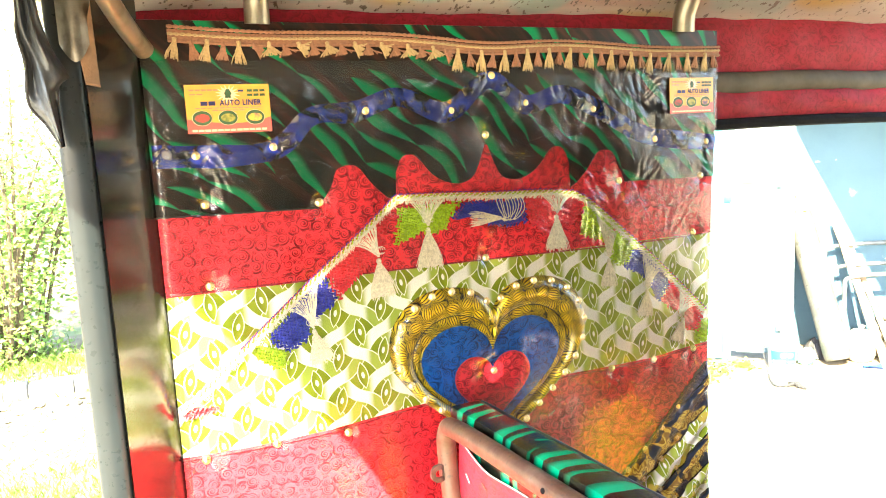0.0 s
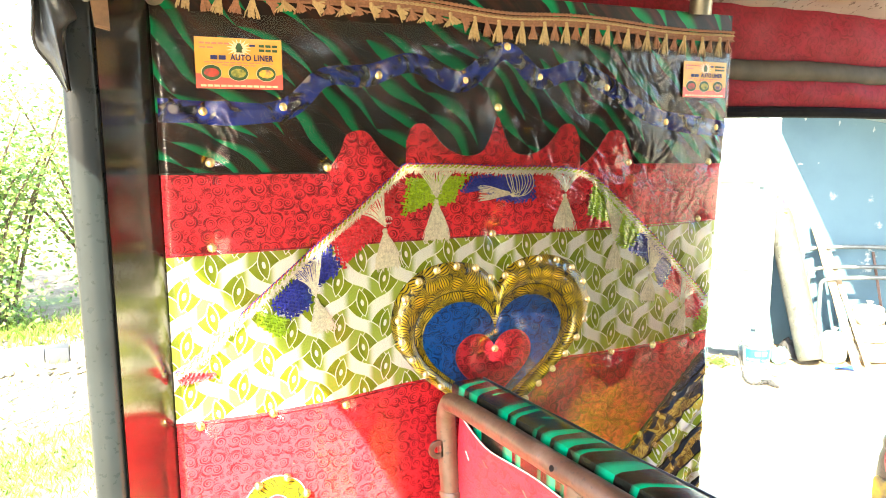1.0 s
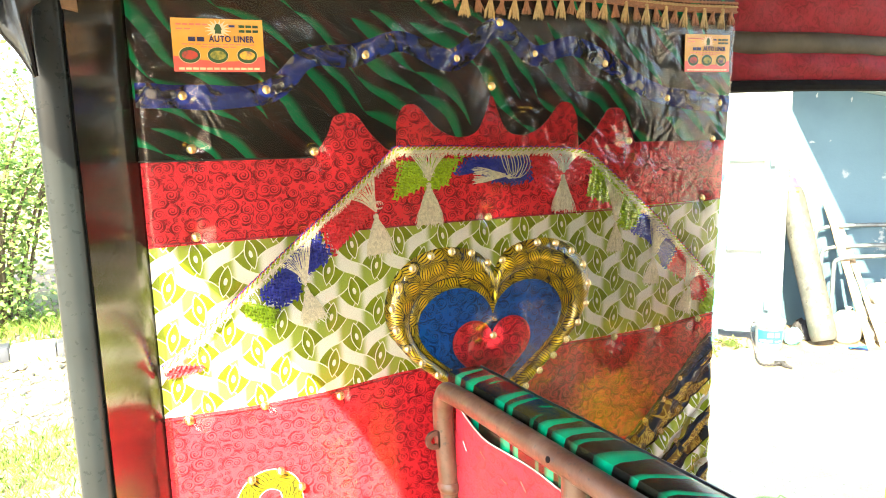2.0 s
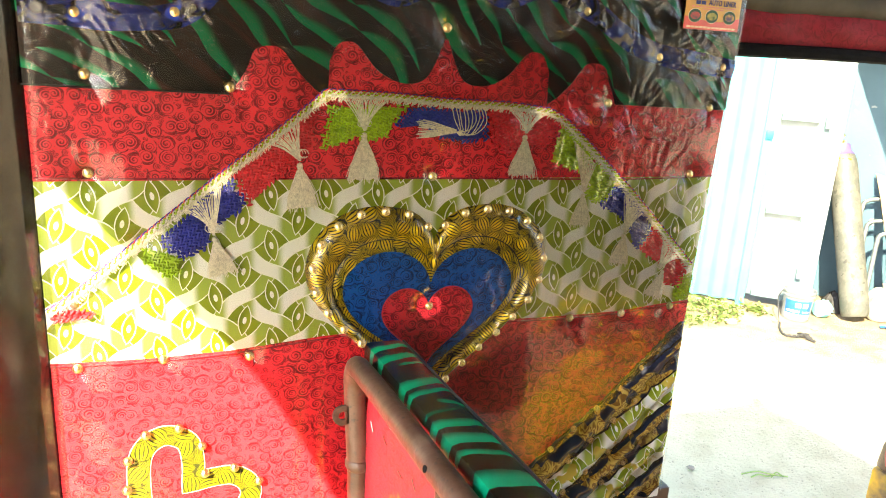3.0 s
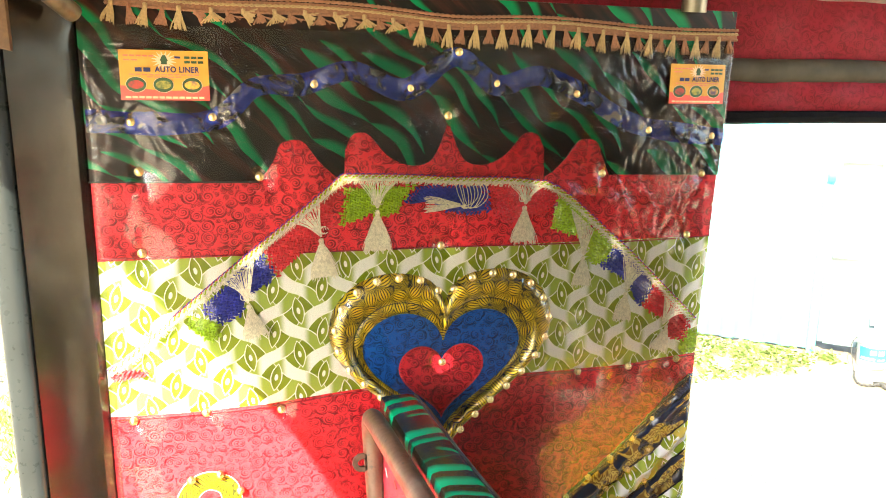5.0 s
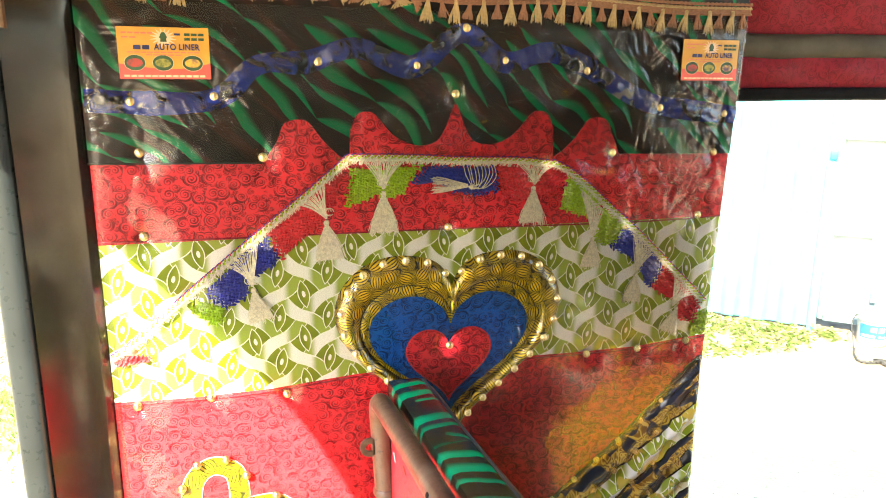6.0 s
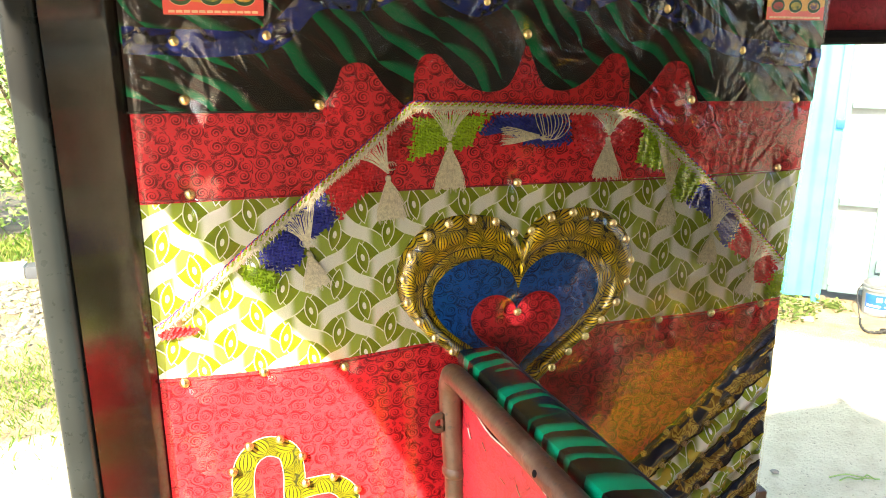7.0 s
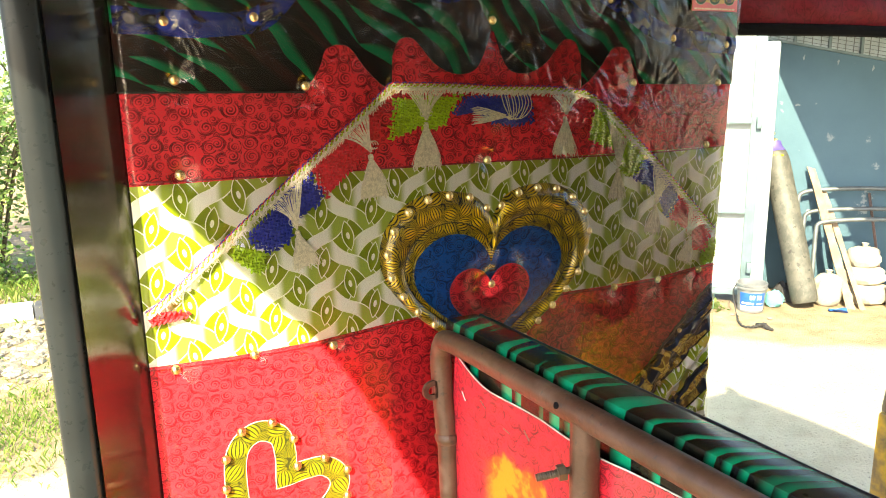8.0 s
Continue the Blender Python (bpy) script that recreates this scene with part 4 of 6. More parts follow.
        m = Mb().tube([Vector(p) + Vector((0, 0, 0.016 if j in (0, len(path) - 1) else 0)) for j, p in enumerate(path)], 0.016, 10)
        tagged(part("tube_frame", m, M_GREY, None), "bent grey metal tube frame propped on the wall", "metal frame", "tube frames against the wall")
    m = Mb().tube([yard(1.14, 0.22, 0.0), yard(1.035, 0.48, 0.78)], 0.010, 8)
    tagged(part("rod", m, M_RUST, None), "thin rusty rod leaning on the blue wall", "rod")
    # sacks and carton
    rng = random.Random(3)
    for a, b, w, h, d in ((0.735, 0.10, 0.095, 0.24, 0.09), (1.00, 0.24, 0.17, 0.155, 0.13), (0.985, 0.25, 0.155, 0.13, 0.12), (0.99, 0.27, 0.11, 0.15, 0.10)):
        z0 = {0.24: 0.0, 0.155: 0.0, 0.13: 0.145, 0.15: 0.265}[h]
        m = Mb()

        def sk(u, v):
            t, p = u * 2 * math.pi, v * math.pi
            k = 1 + 0.26 * flat_noise(math.cos(t) * 2 + a * 7, math.sin(t) * 2 + v * 3, 1.5)
            sp = math.sin(p) ** 0.55 * k
            return yard(a + w * sp * math.cos(t), b + d * sp * math.sin(t), z0 + h * 0.5 * (1 - math.copysign(abs(math.cos(p)) ** 0.7, math.cos(p))))

        m.grid(sk, 22, 14, True)
        if h in (0.24, 0.15):
            top = Vector(yard(a, b, z0 + h - 0.015))
            m.lathe(top, (0.1, 0, 1), [(0.024, 0.0), (0.013, 0.018), (0.026, 0.045), (0.0, 0.038)], 12)
        tagged(part("sack", m, M_SACK, None), "full white woven sack lying by the blue wall", "sack", "sacks by the wall")
    m = Mb()
    yard_box(m, (1.13, -0.02, 0.0), (1.42, 0.14, 0.19), 0.006)
    tagged(part("carton", m, M_CARTON, None, "", False), "crumpled brown cardboard carton on the ground", "carton")
    m = Mb()
    def bag(u, v):
        t, p = 2 * math.pi * u, math.pi * v
        r = 1 + 0.30 * flat_noise(math.cos(t) * math.sin(p) + 3, math.sin(t) * math.sin(p) + math.cos(p), 2.4)
        return yard(0.365 + 0.062 * r * math.sin(p) * math.cos(t), -0.02 + 0.05 * r * math.sin(p) * math.sin(t), max(0.004, 0.062 - 0.062 * r * math.cos(p)))

    m.grid(bag, 22, 14, True)
    tagged(part("plastic_bag", m, M_TEAL_BAG, None), "crumpled teal plastic bag on the ground by the bucket", "plastic bag")
    m = Mb()
    m.grid(lambda u, v: yard(0.34 + 0.24 * u, 0.08 + 0.2 * v, 0.012 + 0.12 * math.sin(math.pi * u) * math.sin(math.pi * v) * (1 + 0.9 * flat_noise(u, v, 8.0, 4))), 16, 12)
    tagged(part("rubbish_heap", m, M_RAG, None), "dark heap of crumpled rubbish beside the cylinder", "rubbish")
    # rag on the ground
    path = curve([yard(0.090, -0.33, 0.008), yard(0.085, -0.45, 0.010), yard(0.106, -0.566, 0.012), yard(0.17, -0.575, 0.016), yard(0.223, -0.551, 0.026), yard(0.25, -0.585, 0.022), yard(0.286, -0.605, 0.012)], 7)
    m = Mb().tube([Vector(p) + Vector((0, 0, 0.004 * math.sin(i * 1.9))) for i, p in enumerate(path)], [0.0055 + 0.014 * math.exp(-((i / len(path) - 0.72) / 0.13) ** 2) * (0.7 + 0.4 * math.sin(i * 2.3)) + 0.003 * math.sin(i * 1.3) ** 2 for i in range(len(path))], 7)
    m.tube(curve([yard(0.19, -0.50, 0.012), yard(0.215, -0.54, 0.03), yard(0.24, -0.55, 0.014), yard(0.27, -0.52, 0.008)], 6), 0.006, 6)
    tagged(part("rag", m, M_RAG, None), "knotted black rag strip lying on the earth", "rag")
    m = Mb()
    m.grid(lambda u, v: yard(0.72 + 0.12 * u, -0.10 + 0.06 * v, 0.018 + 0.014 * math.sin(3 * u + 5 * v)), 8, 6)
    tagged(part("plastic_scrap", m, M_LABEL, None), "flat light blue plastic scrap on the earth", "scrap")
    m = Mb()
    for dz in (0.0, 0.003):
        m.grid(lambda u, v, dz=dz: yard(-0.55 + 0.16 * u + 0.012 * v, -1.045 + 0.105 * math.sin(math.pi * 0.62 * u) - 0.032 * v * math.sin(math.pi * (0.1 + 0.8 * u)), 0.014 + 0.012 * math.sin(math.pi * v) + dz), 16, 5)
    tagged(part("plastic_strip", m, M_TEAL_BAG, None), "curled teal plastic strip lying by the weeds", "strip")
    m = Mb()
    for a0, b0, a1, b1, h in ((-0.138, -2.462, 0.046, -2.391, 0.016), (-0.10, -2.47, -0.01, -2.41, 0.010), (-0.02, -2.43, 0.03, -2.40, 0.022)):
        m.tube(curve([yard(a0, b0, 0.006), yard((2 * a0 + a1) / 3, (2 * b0 + b1) / 3 + 0.012, h), yard((a0 + 2 * a1) / 3, (b0 + 2 * b1) / 3 - 0.008, h), yard(a1, b1, 0.006)], 5), 0.0032, 6)
    tagged(part("twig", m, M_LEAF, None), "thin dry green twig lying on the concrete", "twig")
    for a, b, r in ((-0.339, -2.513, 0.014), (-0.632, -1.34, 0.022), (-0.215, -0.512, 0.036), (0.06, -0.30, 0.018), (0.30, -0.33, 0.016)):
        m = Mb()
        m.grid(lambda u, v: yard(a + r * 1.25 * math.sin(math.pi * v) * math.cos(2 * math.pi * u) * (1 + 0.5 * flat_noise(math.cos(2 * math.pi * u) + a, v + math.sin(2 * math.pi * u), 1.7)), b + r * math.sin(math.pi * v) * math.sin(2 * math.pi * u), r * 0.45 - r * 0.6 * math.cos(math.pi * v)), 12, 8, True)
        tagged(part("stone", m, M_STONE, None), "small rough grey stone lying on the ground", "stone", "stones in the yard")
    m = Mb()
    m.grid(lambda u, v: (1.55 + 0.10 * u, 0.55 + 0.06 * v, 0.012 + 0.012 * math.sin(4 * u) * v), 6, 5)
    tagged(part("paper_scrap", m, M_LABEL_W, None), "torn white paper scrap on the concrete", "scrap")


# ---------------------------------------------------------------- the vehicle round the panel
def build_vehicle():
    # roof sheet: rises from the panel's top edge, runs back over the camera and down on the left
    m = Mb()

    def roof(u, v):
        x = -0.10 + 1.60 * u
        y = 0.035 - 1.71 * v
        rise = 0.13 * (1 - math.exp(-v * 6.55))
        side = 0.05 * max(0.0, 1 - 2 * u) ** 4
        return x, y, 1.862 + rise - side + 0.006 * flat_noise(x, y, 3.0)

    m.grid(roof, 40, 60)
    top = Mb().grid(lambda u, v: tuple(Vector(roof(u, v)) + Vector((0, 0, 0.012))), 40, 60)
    rf = setting("ceiling", m, M_ROOF, "painted metal roof sheet with worn yellow and pink areas", "roof")
    part("outer_cover", top, M_FLAP, rf)
    # side skirt along the left eave
    m = Mb()

    def drop(y):
        s = max(0.0, min(1.0, (-y - 0.45) / 0.26))
        return 0.131 + 0.10 * s * s * (3 - 2 * s) + 0.028 * math.exp(-((y + 0.16) / 0.16) ** 2) + 0.003 * math.sin(y * 27)

    for dx in (0.0, -0.006):
        m.grid(lambda u, v, dx=dx: (-0.104 + dx + 0.004 * math.sin(u * 23), -1.66 * u, 1.955 - drop(-1.66 * u) * v), 70, 4)
    tagged(part("tarpaulin_skirt", m, M_FLAP, None), "dark tarpaulin skirt hanging along the roof's side", "tarpaulin", "", "structure")
    # folded flap hanging by the pole
    m = Mb()
    left = curve([(-0.006, 1.97), (-0.004, 1.84), (-0.006, 1.806), (-0.002, 1.776), (-0.004, 1.742), (0.008, 1.722), (0.019, 1.700)], 6)
    right = curve([(0.006, 1.97), (0.012, 1.84), (0.017, 1.806), (0.023, 1.788), (0.032, 1.768), (0.022, 1.754), (0.0225, 1.700)], 6)

    def flap(u, v):
        k = v * (len(left) - 1)
        i = min(int(k), len(left) - 2)
        f = k - i
        a, b, c, d = left[i], left[i + 1], right[i], right[i + 1]
        lo = (a[0] + (b[0] - a[0]) * f, a[1] + (b[1] - a[1]) * f)
        hi = (c[0] + (d[0] - c[0]) * f, c[1] + (d[1] - c[1]) * f)
        fold = 0.006 * math.sin(u * 8 + v * 5) + 0.003 * math.sin(u * 17 - v * 9)
        return lo[0] + (hi[0] - lo[0]) * u, -0.104 - fold - 0.014 * math.sin(math.pi * u), lo[1] + (hi[1] - lo[1]) * u

    m.grid(flap, 24, 44)
    m.grid(lambda u, v: tuple(Vector(flap(u, v)) + Vector((0, 0.004, 0))), 24, 44)
    fl = thing("folded_flap", (0.0, -0.104, 1.70), "folded dark tarpaulin flap hanging beside the pole", "tarpaulin")
    part("cloth", m, M_FLAP, fl)
    part("hem", Mb().tube([flap(0.0, i / 40) for i in range(41)], 0.0016, 8), M_RAG, fl, "rolled stitched hem")
    # roof tubes
    m = Mb().tube(curve([(0.868, -0.012, 1.835), (0.868, -0.02, 1.87), (0.875, -0.06, 1.925), (0.89, -0.20, 1.968), (0.90, -0.6, 1.972), (0.90, -1.6, 1.97)], 8), 0.0165, 14)
    tagged(part("roof_tube", m, M_STEEL, None), "worn bare steel roof tube bending down to the panel", "roof tube", "roof tubes")
    m = Mb().tube(curve([(0.232, -0.012, 1.835), (0.232, -0.02, 1.87), (0.228, -0.06, 1.925), (0.22, -0.20, 1.968), (0.215, -0.6, 1.972), (0.215, -1.6, 1.97)], 8), 0.0145, 14)
    tagged(part("roof_tube", m, M_STEEL, None), "worn bare steel roof tube bending down to the panel", "roof tube", "roof tubes")
    m = Mb().tube(curve([(0.105, -0.035, 1.801), (0.079, -0.10, 1.830), (0.04, -0.22, 1.885), (-0.02, -0.45, 1.93), (-0.06, -0.9, 1.945), (-0.07, -1.6, 1.945)], 8), 0.0105, 14)
    tagged(part("side_tube", m, M_STEEL, None), "bare steel side tube running from the panel's corner", "roof tube", "roof tubes")
    # black pole and glossy corner sheet
    m = Mb()
    prof = []
    for k in range(20):
        a = 2 * math.pi * k / 20
        prof.append((0.016 * math.copysign(abs(math.cos(a)) ** 0.6, math.cos(a)), 0.014 * math.copysign(abs(math.sin(a)) ** 0.6, math.sin(a))))
    m.grid(lambda u, v: (0.0300 + prof[int(u * 20 + 0.5) % 20][0] * 1.0, -0.064 + prof[int(u * 20 + 0.5) % 20][1], 0.35 + 1.60 * v + 0.0), 20, 12, True)
    tagged(part("pillar_pole", m, M_POLE, None), "black painted steel pillar of the cabin's side opening", "pole", "", "structure")
    m = Mb()
    for off in (0.0, -0.003):       # a hollow curve from the pole to the panel's edge
        m.grid(lambda u, v, off=off: (0.0465 + off + 0.0555 * u - 0.009 * u * (1 - u), -0.077 - off + 0.077 * u + 0.006 * u * (1 - u), 0.9 + 1.08 * v), 16, 30)
    tagged(part("corner_sheet", m, M_POST, None), "glossy black corner sheet reflecting the coloured panel", "corner sheet", "", "structure")
    m = Mb()
    for dy in (0.0, 0.003):       # curved gusset plate, round at its foot
        m.grid(lambda u, w, dy=dy: (0.027 + 0.031 * u, -0.094 + dy - 0.012 * math.sin(math.pi * u), 1.93 - (0.132 + 0.018 * math.sin(math.pi * min(1.0, u * 1.15)) ) * w), 14, 12)
    tagged(part("gusset_plate", m, M_DARK_STEEL, None), "curved bare steel gusset plate at the pole's top", "bracket", "", "structure")
    chip = [(0.046, 1.760), (0.059, 1.757), (0.058, 1.838), (0.054, 1.822), (0.049, 1.803), (0.042, 1.800)]
    m = Mb().slab(chip, 0.090, 0.099, 0.0015)
    tagged(part("wood_chip", m, M_CHIP, None, "", False), "brown wooden packing strip wedged at the pole's top", "packing strip")
    # valance over the side opening
    v = thing("valance", (1.2, 0.03, 1.70), "maroon swirl cloth valance rolled on a beige sleeve", "valance")

    def strip(z0, z1, amp, y0):
        k = Mb()
        f = lambda s, t: (0.10 + 1.47 * s, y0 - amp * math.sin(math.pi * t) * (1 + 0.25 * math.sin(s * 17) + 0.15 * math.sin(s * 41 + 2)) - 0.0028 * math.sin(math.pi * t) * math.sin(s * 52 + t * 5 + 2 * math.sin(s * 9)) - 0.0016 * math.sin(s * 88 - t * 7), z0 + (z1 - z0) * t + 0.004 * math.sin(s * 7 + z0 * 9))
        k.grid(f, 90, 9)
        k.grid(lambda s, t: tuple(Vector(f(s, t)) + Vector((0, 0.012, 0))), 90, 9)
        return k

    part("upper_cloth", strip(1.775, 1.872, 0.012, 0.034), M_VALANCE, v)
    part("lower_cloth", strip(1.698, 1.753, 0.010, 0.030), M_VALANCE, v)
    m = Mb().tube([(0.10 + 1.47 * i / 40, 0.034 + 0.001 * math.sin(i), 1.7625 + 0.0015 * math.sin(i * 0.7)) for i in range(41)], 0.0185, 12)
    part("sleeve", m, M_BEIGE, v, "beige pipe sleeve")
    m = Mb().tube([(0.10 + 1.47 * i / 40, 0.026, 1.6915 + 0.004 * math.sin(i / 40 * 7 + 1.698 * 9)) for i in range(41)], 0.0095, 8)
    part("hem", m, M_HEM_HOLE, v, "black hem piping")
    # body under the panel
    m = Mb().box((0.0, 0.0, 0.35), (0.948, 0.05, 1.028), 0.006)
    setting("body_wall", m, M_BODY, "brown painted body wall below the panel", "body wall")
    # far side: yellow corner post, steel tube, cushion; then unseen helpers for light and reflections
    p = thing("corner_post", (1.50, 0.02, 0.0), "yellow painted body post with chipped paint and a bare steel tube", "post")
    m = Mb()
    m.grid(lambda u, w: (1.462 + 0.07 * u + 0.012 * (1 - w) * (0.5 - u), 0.0, 0.30 + 0.66 * w), 3, 6)
    m.box((1.455, 0.0, 0.30), (1.545, 0.045, 0.955), 0.008)
    part("post", m, M_CHIPPED, p)
    m = Mb().lathe((1.496, 0.022, 0.93), (0, 0, 1), [(0.034, 0.0), (0.036, 0.03), (0.033, 0.065), (0.027, 0.085), (0.029, 0.10), (0.022, 0.118), (0.0, 0.118)], 12)
    part("weld_socket", m, M_RUST, p, "rusty welded socket")
    m = Mb().tube([(1.505, 0.022, 0.98), (1.508, 0.025, 1.45), (1.508, 0.025, 1.93)], 0.021, 14)
    part("upright_tube", m, M_STEEL, p, "bare steel upright tube")
    s = thing("seat_back", (1.75, -0.05, 0.40), "padded red vinyl cushion on a yellow frame", "cushion")
    m = Mb().box((1.388, -0.095, 0.992), (2.05, -0.008, 1.064), 0.030)
    part("pad", m, M_CUSHION, s)
    m = Mb().tube(curve([(1.400, -0.018, 1.050), (1.392, -0.045, 1.050), (1.404, -0.082, 1.049), (1.45, -0.090, 1.049), (1.7, -0.091, 1.050), (2.03, -0.090, 1.049)], 6), 0.0058, 8)
    part("piping", m, M_MAUVE, s, "mauve piping")
    m = Mb().box((1.555, -0.085, 0.40), (2.03, -0.014, 0.996), 0.01)
    part("seat_frame", m, M_YELLOW, s, "yellow frame")
    # unseen side wall, added to limit light and reflections from the right
    m = Mb().box((1.44, -1.618, 0.95), (1.48, -0.80, 1.93), 0.01)
    setting("cab_side", m, M_BLOCKER, "unseen grey side wall added to limit light and reflections", "wall")
    # unseen brown side, added so the film reflects something dark there
    m = Mb().box((2.28, -2.9, 0.0), (2.31, -0.25, 0.95), 0.012)
    side = setting("body_side", m, M_BODY, "unseen brown body side added as dark backdrop for the film's reflection", "body side")
    m = Mb()
    for dz in (0.0, -0.014):      # an unseen yellow wing sweeping up, placed for the film's orange reflection
        m.grid(lambda u, v, dz=dz: (1.45 + 0.828 * u, -1.47 - 0.24 * u - (0.30 + 0.08 * math.sin(math.pi * u)) * v, 0.04 + 0.42 * u + 0.05 * math.sin(math.pi * v) + 0.03 * math.sin(9 * u) * v + dz), 24, 12)
    part("yellow_fender", m, M_YELLOW, side, "unseen yellow wing added for the orange reflection in the film")
    # unseen brown pan, added to keep bright ground out of the reflection
    m = Mb().box((1.20, -2.9, 0.0), (2.278, -0.62, 0.035), 0.010)
    part("running_board", m, M_BODY, side)
    # unseen end wall, added to close off light and darken the film's reflection
    m = Mb().box((-0.10, -1.67, 0.30), (1.48, -1.62, 1.96), 0.01)
    setting("cab_end", m, M_BLOCKER, "unseen grey end wall added to block light behind the camera", "wall")
    # unseen floor, its tan colour and width chosen for bounce on the panel
    m = Mb().box((-0.06, -1.615, 0.30), (1.18, 0.0, 0.345), 0.01)
    setting("floor", m, M_FLOOR, "unseen yellow-brown cabin floor added to bounce warm light up", "floor")


# ---------------------------------------------------------------- partition with its tube frame
def build_partition():
    b = thing("partition_board", (0.448, -0.6, 0.36), "partition board edged with green streaked vinyl and hung with a red sheet", "partition")
    m = Mb()
    # padded top and end, rounded corners
    m.box((0.424, -1.35, 1.312), (0.4695, -0.068, 1.352), 0.009)
    part("top_edging", m, M_RAIL, b, "green and black streaked vinyl edging")
    m = Mb().box((0.432, -1.34, 0.36), (0.464, -0.072, 1.311), 0.006)
    part("board", m, M_RAIL, b)
    m = Mb().tube([(0.4705, -0.072 - 1.27 * i / 30, 1.349 + 0.0006 * math.sin(i * 1.7)) for i in range(31)], 0.0014, 6)
    part("piping", m, M_NAVY, b, "black piping")
    m = Mb()
    for dz in (0.0, -0.0016):     # raw edge of the brown backing, turned out beside the piping
        m.grid(lambda u, w, dz=dz: (0.4722 + (0.0062 + 0.0016 * math.sin(u * 61) * math.sin(u * 23 + 1)) * w, -0.085 - 1.25 * u, 1.3455 - 0.004 * w + 0.0012 * math.sin(u * 90 + 2 * w) + dz), 120, 4)
    m.grid(lambda u, w: (0.4725 + 0.0015 * math.sin(u * 40) * w, -0.085 - 1.25 * u, 1.345 - 0.20 * w), 60, 5)
    part("backing", m, M_LEATHER, b, "brown leathercloth backing with a raw wrinkled edge")
    # red sheet on the near face, with a drooping upper edge
    m = Mb()

    def top(s):
        y = -0.088 - 0.62 * s
        return y, 1.312 - 0.016 * min(1, s * 9) - 0.006 * math.sin(min(1.0, s * 2.2) * math.pi) + 0.012 * max(0, s - 0.5)

    def sh(u, w):
        y, z = top(u)
        return 0.4265 - 0.004 * math.sin(u * 20) * (1 - w) - 0.002 * math.sin(w * 6), y + 0.006 * math.sin(w * 7), z - 0.62 * w

    m.grid(sh, 50, 30)
    m.grid(lambda u, w: tuple(Vector(sh(u, w)) + Vector((0.0035, 0, 0))), 50, 30)
    part("sheet", m, M_RED_Y, b, "red swirl printed sheet")
    m = Mb().tube([tuple(Vector(sh(i / 50, 0.0)) + Vector((0.0012, 0, 0.0005))) for i in range(51)], 0.0008, 6)
    part("sheet_edge", m, M_WHITE_EDGE, b, "white raw edge of the sheet")
    # staples
    for y, z, t in ((-0.115, 1.270, 0.9), (-0.155, 1.275, 0.5), (-0.20, 1.262, 0.1), (-0.235, 1.272, 0.7)):
        d = Vector((0, math.cos(t), math.sin(t))) * 0.006
        m = Mb().tube([Vector((0.4215, y, z)) - d, Vector((0.4215, y, z)) + d], 0.0007, 5)
        part("staple", m, M_STEEL, b)
    # the tube frame
    f = thing("tube_frame", (0.412, -0.09, 0.36), "rusty brown painted tube frame with a bent corner", "tube frame")
    top_path = curve([(0.418, -0.082, 1.20), (0.414, -0.078, 1.285), (0.410, -0.090, 1.326), (0.409, -0.125, 1.337), (0.409, -0.30, 1.337)], 8) + [(0.409, -0.8, 1.337), (0.409, -1.33, 1.337)]
    part("top_tube", Mb().tube(top_path, 0.0122, 16), M_RUST, f)
    part("lower_tube", Mb().tube([(0.418, -0.082, 1.205), (0.422, -0.088, 0.9), (0.424, -0.09, 0.36)], 0.0118, 16), M_RUST, f)
    m = Mb().tube([(0.418, -0.082, 1.212), (0.418, -0.082, 1.208), (0.4181, -0.082, 1.203), (0.4182, -0.082, 1.199)], [0.0125, 0.0150, 0.0145, 0.0122], 14)
    part("weld_bead", m, M_RUST, f)
    m = Mb().tube([(0.410, -0.335, 1.332), (0.412, -0.338, 0.9), (0.413, -0.34, 0.36)], 0.0128, 16)
    part("post", m, M_RUST, f)
    # lug with a hole, on the corner upright
    m = Mb()
    for y in (-0.081, -0.085):
        m.grid(lambda u, w, y=y: (0.403 + (0.0055 + 0.0065 * w) * math.cos(2 * math.pi * u) - 0.004, y, 1.270 + (0.0055 + 0.0065 * w) * math.sin(2 * math.pi * u)), 24, 2, True)
    for r in (0.0055, 0.012):
        m.grid(lambda u, w, r=r: (0.399 + r * math.cos(2 * math.pi * u), -0.081 - 0.004 * w, 1.270 + r * math.sin(2 * math.pi * u)), 24, 2, True)
    m.box((0.402, -0.085, 1.260), (0.412, -0.081, 1.281))
    part("lug", m, M_DARK_STEEL, f, "drilled steel lug")
    # no real hole: a thin black disc gives its shade as colour
    m = Mb().lathe((0.3972, -0.312, 1.340), (-1, 0, 0.25), [(0.0032, 0.0), (0.0032, 0.0006), (0.0, 0.0007)], 12)
    part("drilled_hole", m, M_HEM_HOLE, f, "flat black disc standing for the dark of a drilled hole")
    m = Mb().tube([(0.405, -0.330, 1.285), (0.372, -0.318, 1.279)], 0.0035, 10)
    bolt = part("bolt", m, M_DARK_STEEL, f, "threaded steel bolt with a nut")
    m = Mb()
    m.lathe((0.396, -0.3275, 1.2835), (-0.93, 0.33, -0.15), [(0.0075, 0.0), (0.0075, 0.007), (0.0, 0.007)], 6)
    for k in range(8):
        q = Vector((0.388, -0.324, 1.282)).lerp(Vector((0.373, -0.3185, 1.2792)), k / 8)
        m.lathe(q, (-0.93, 0.33, -0.15), [(0.0035, 0.0), (0.0041, 0.0006), (0.0035, 0.0012)], 10)
    part("nut", m, M_DARK_STEEL, bolt)
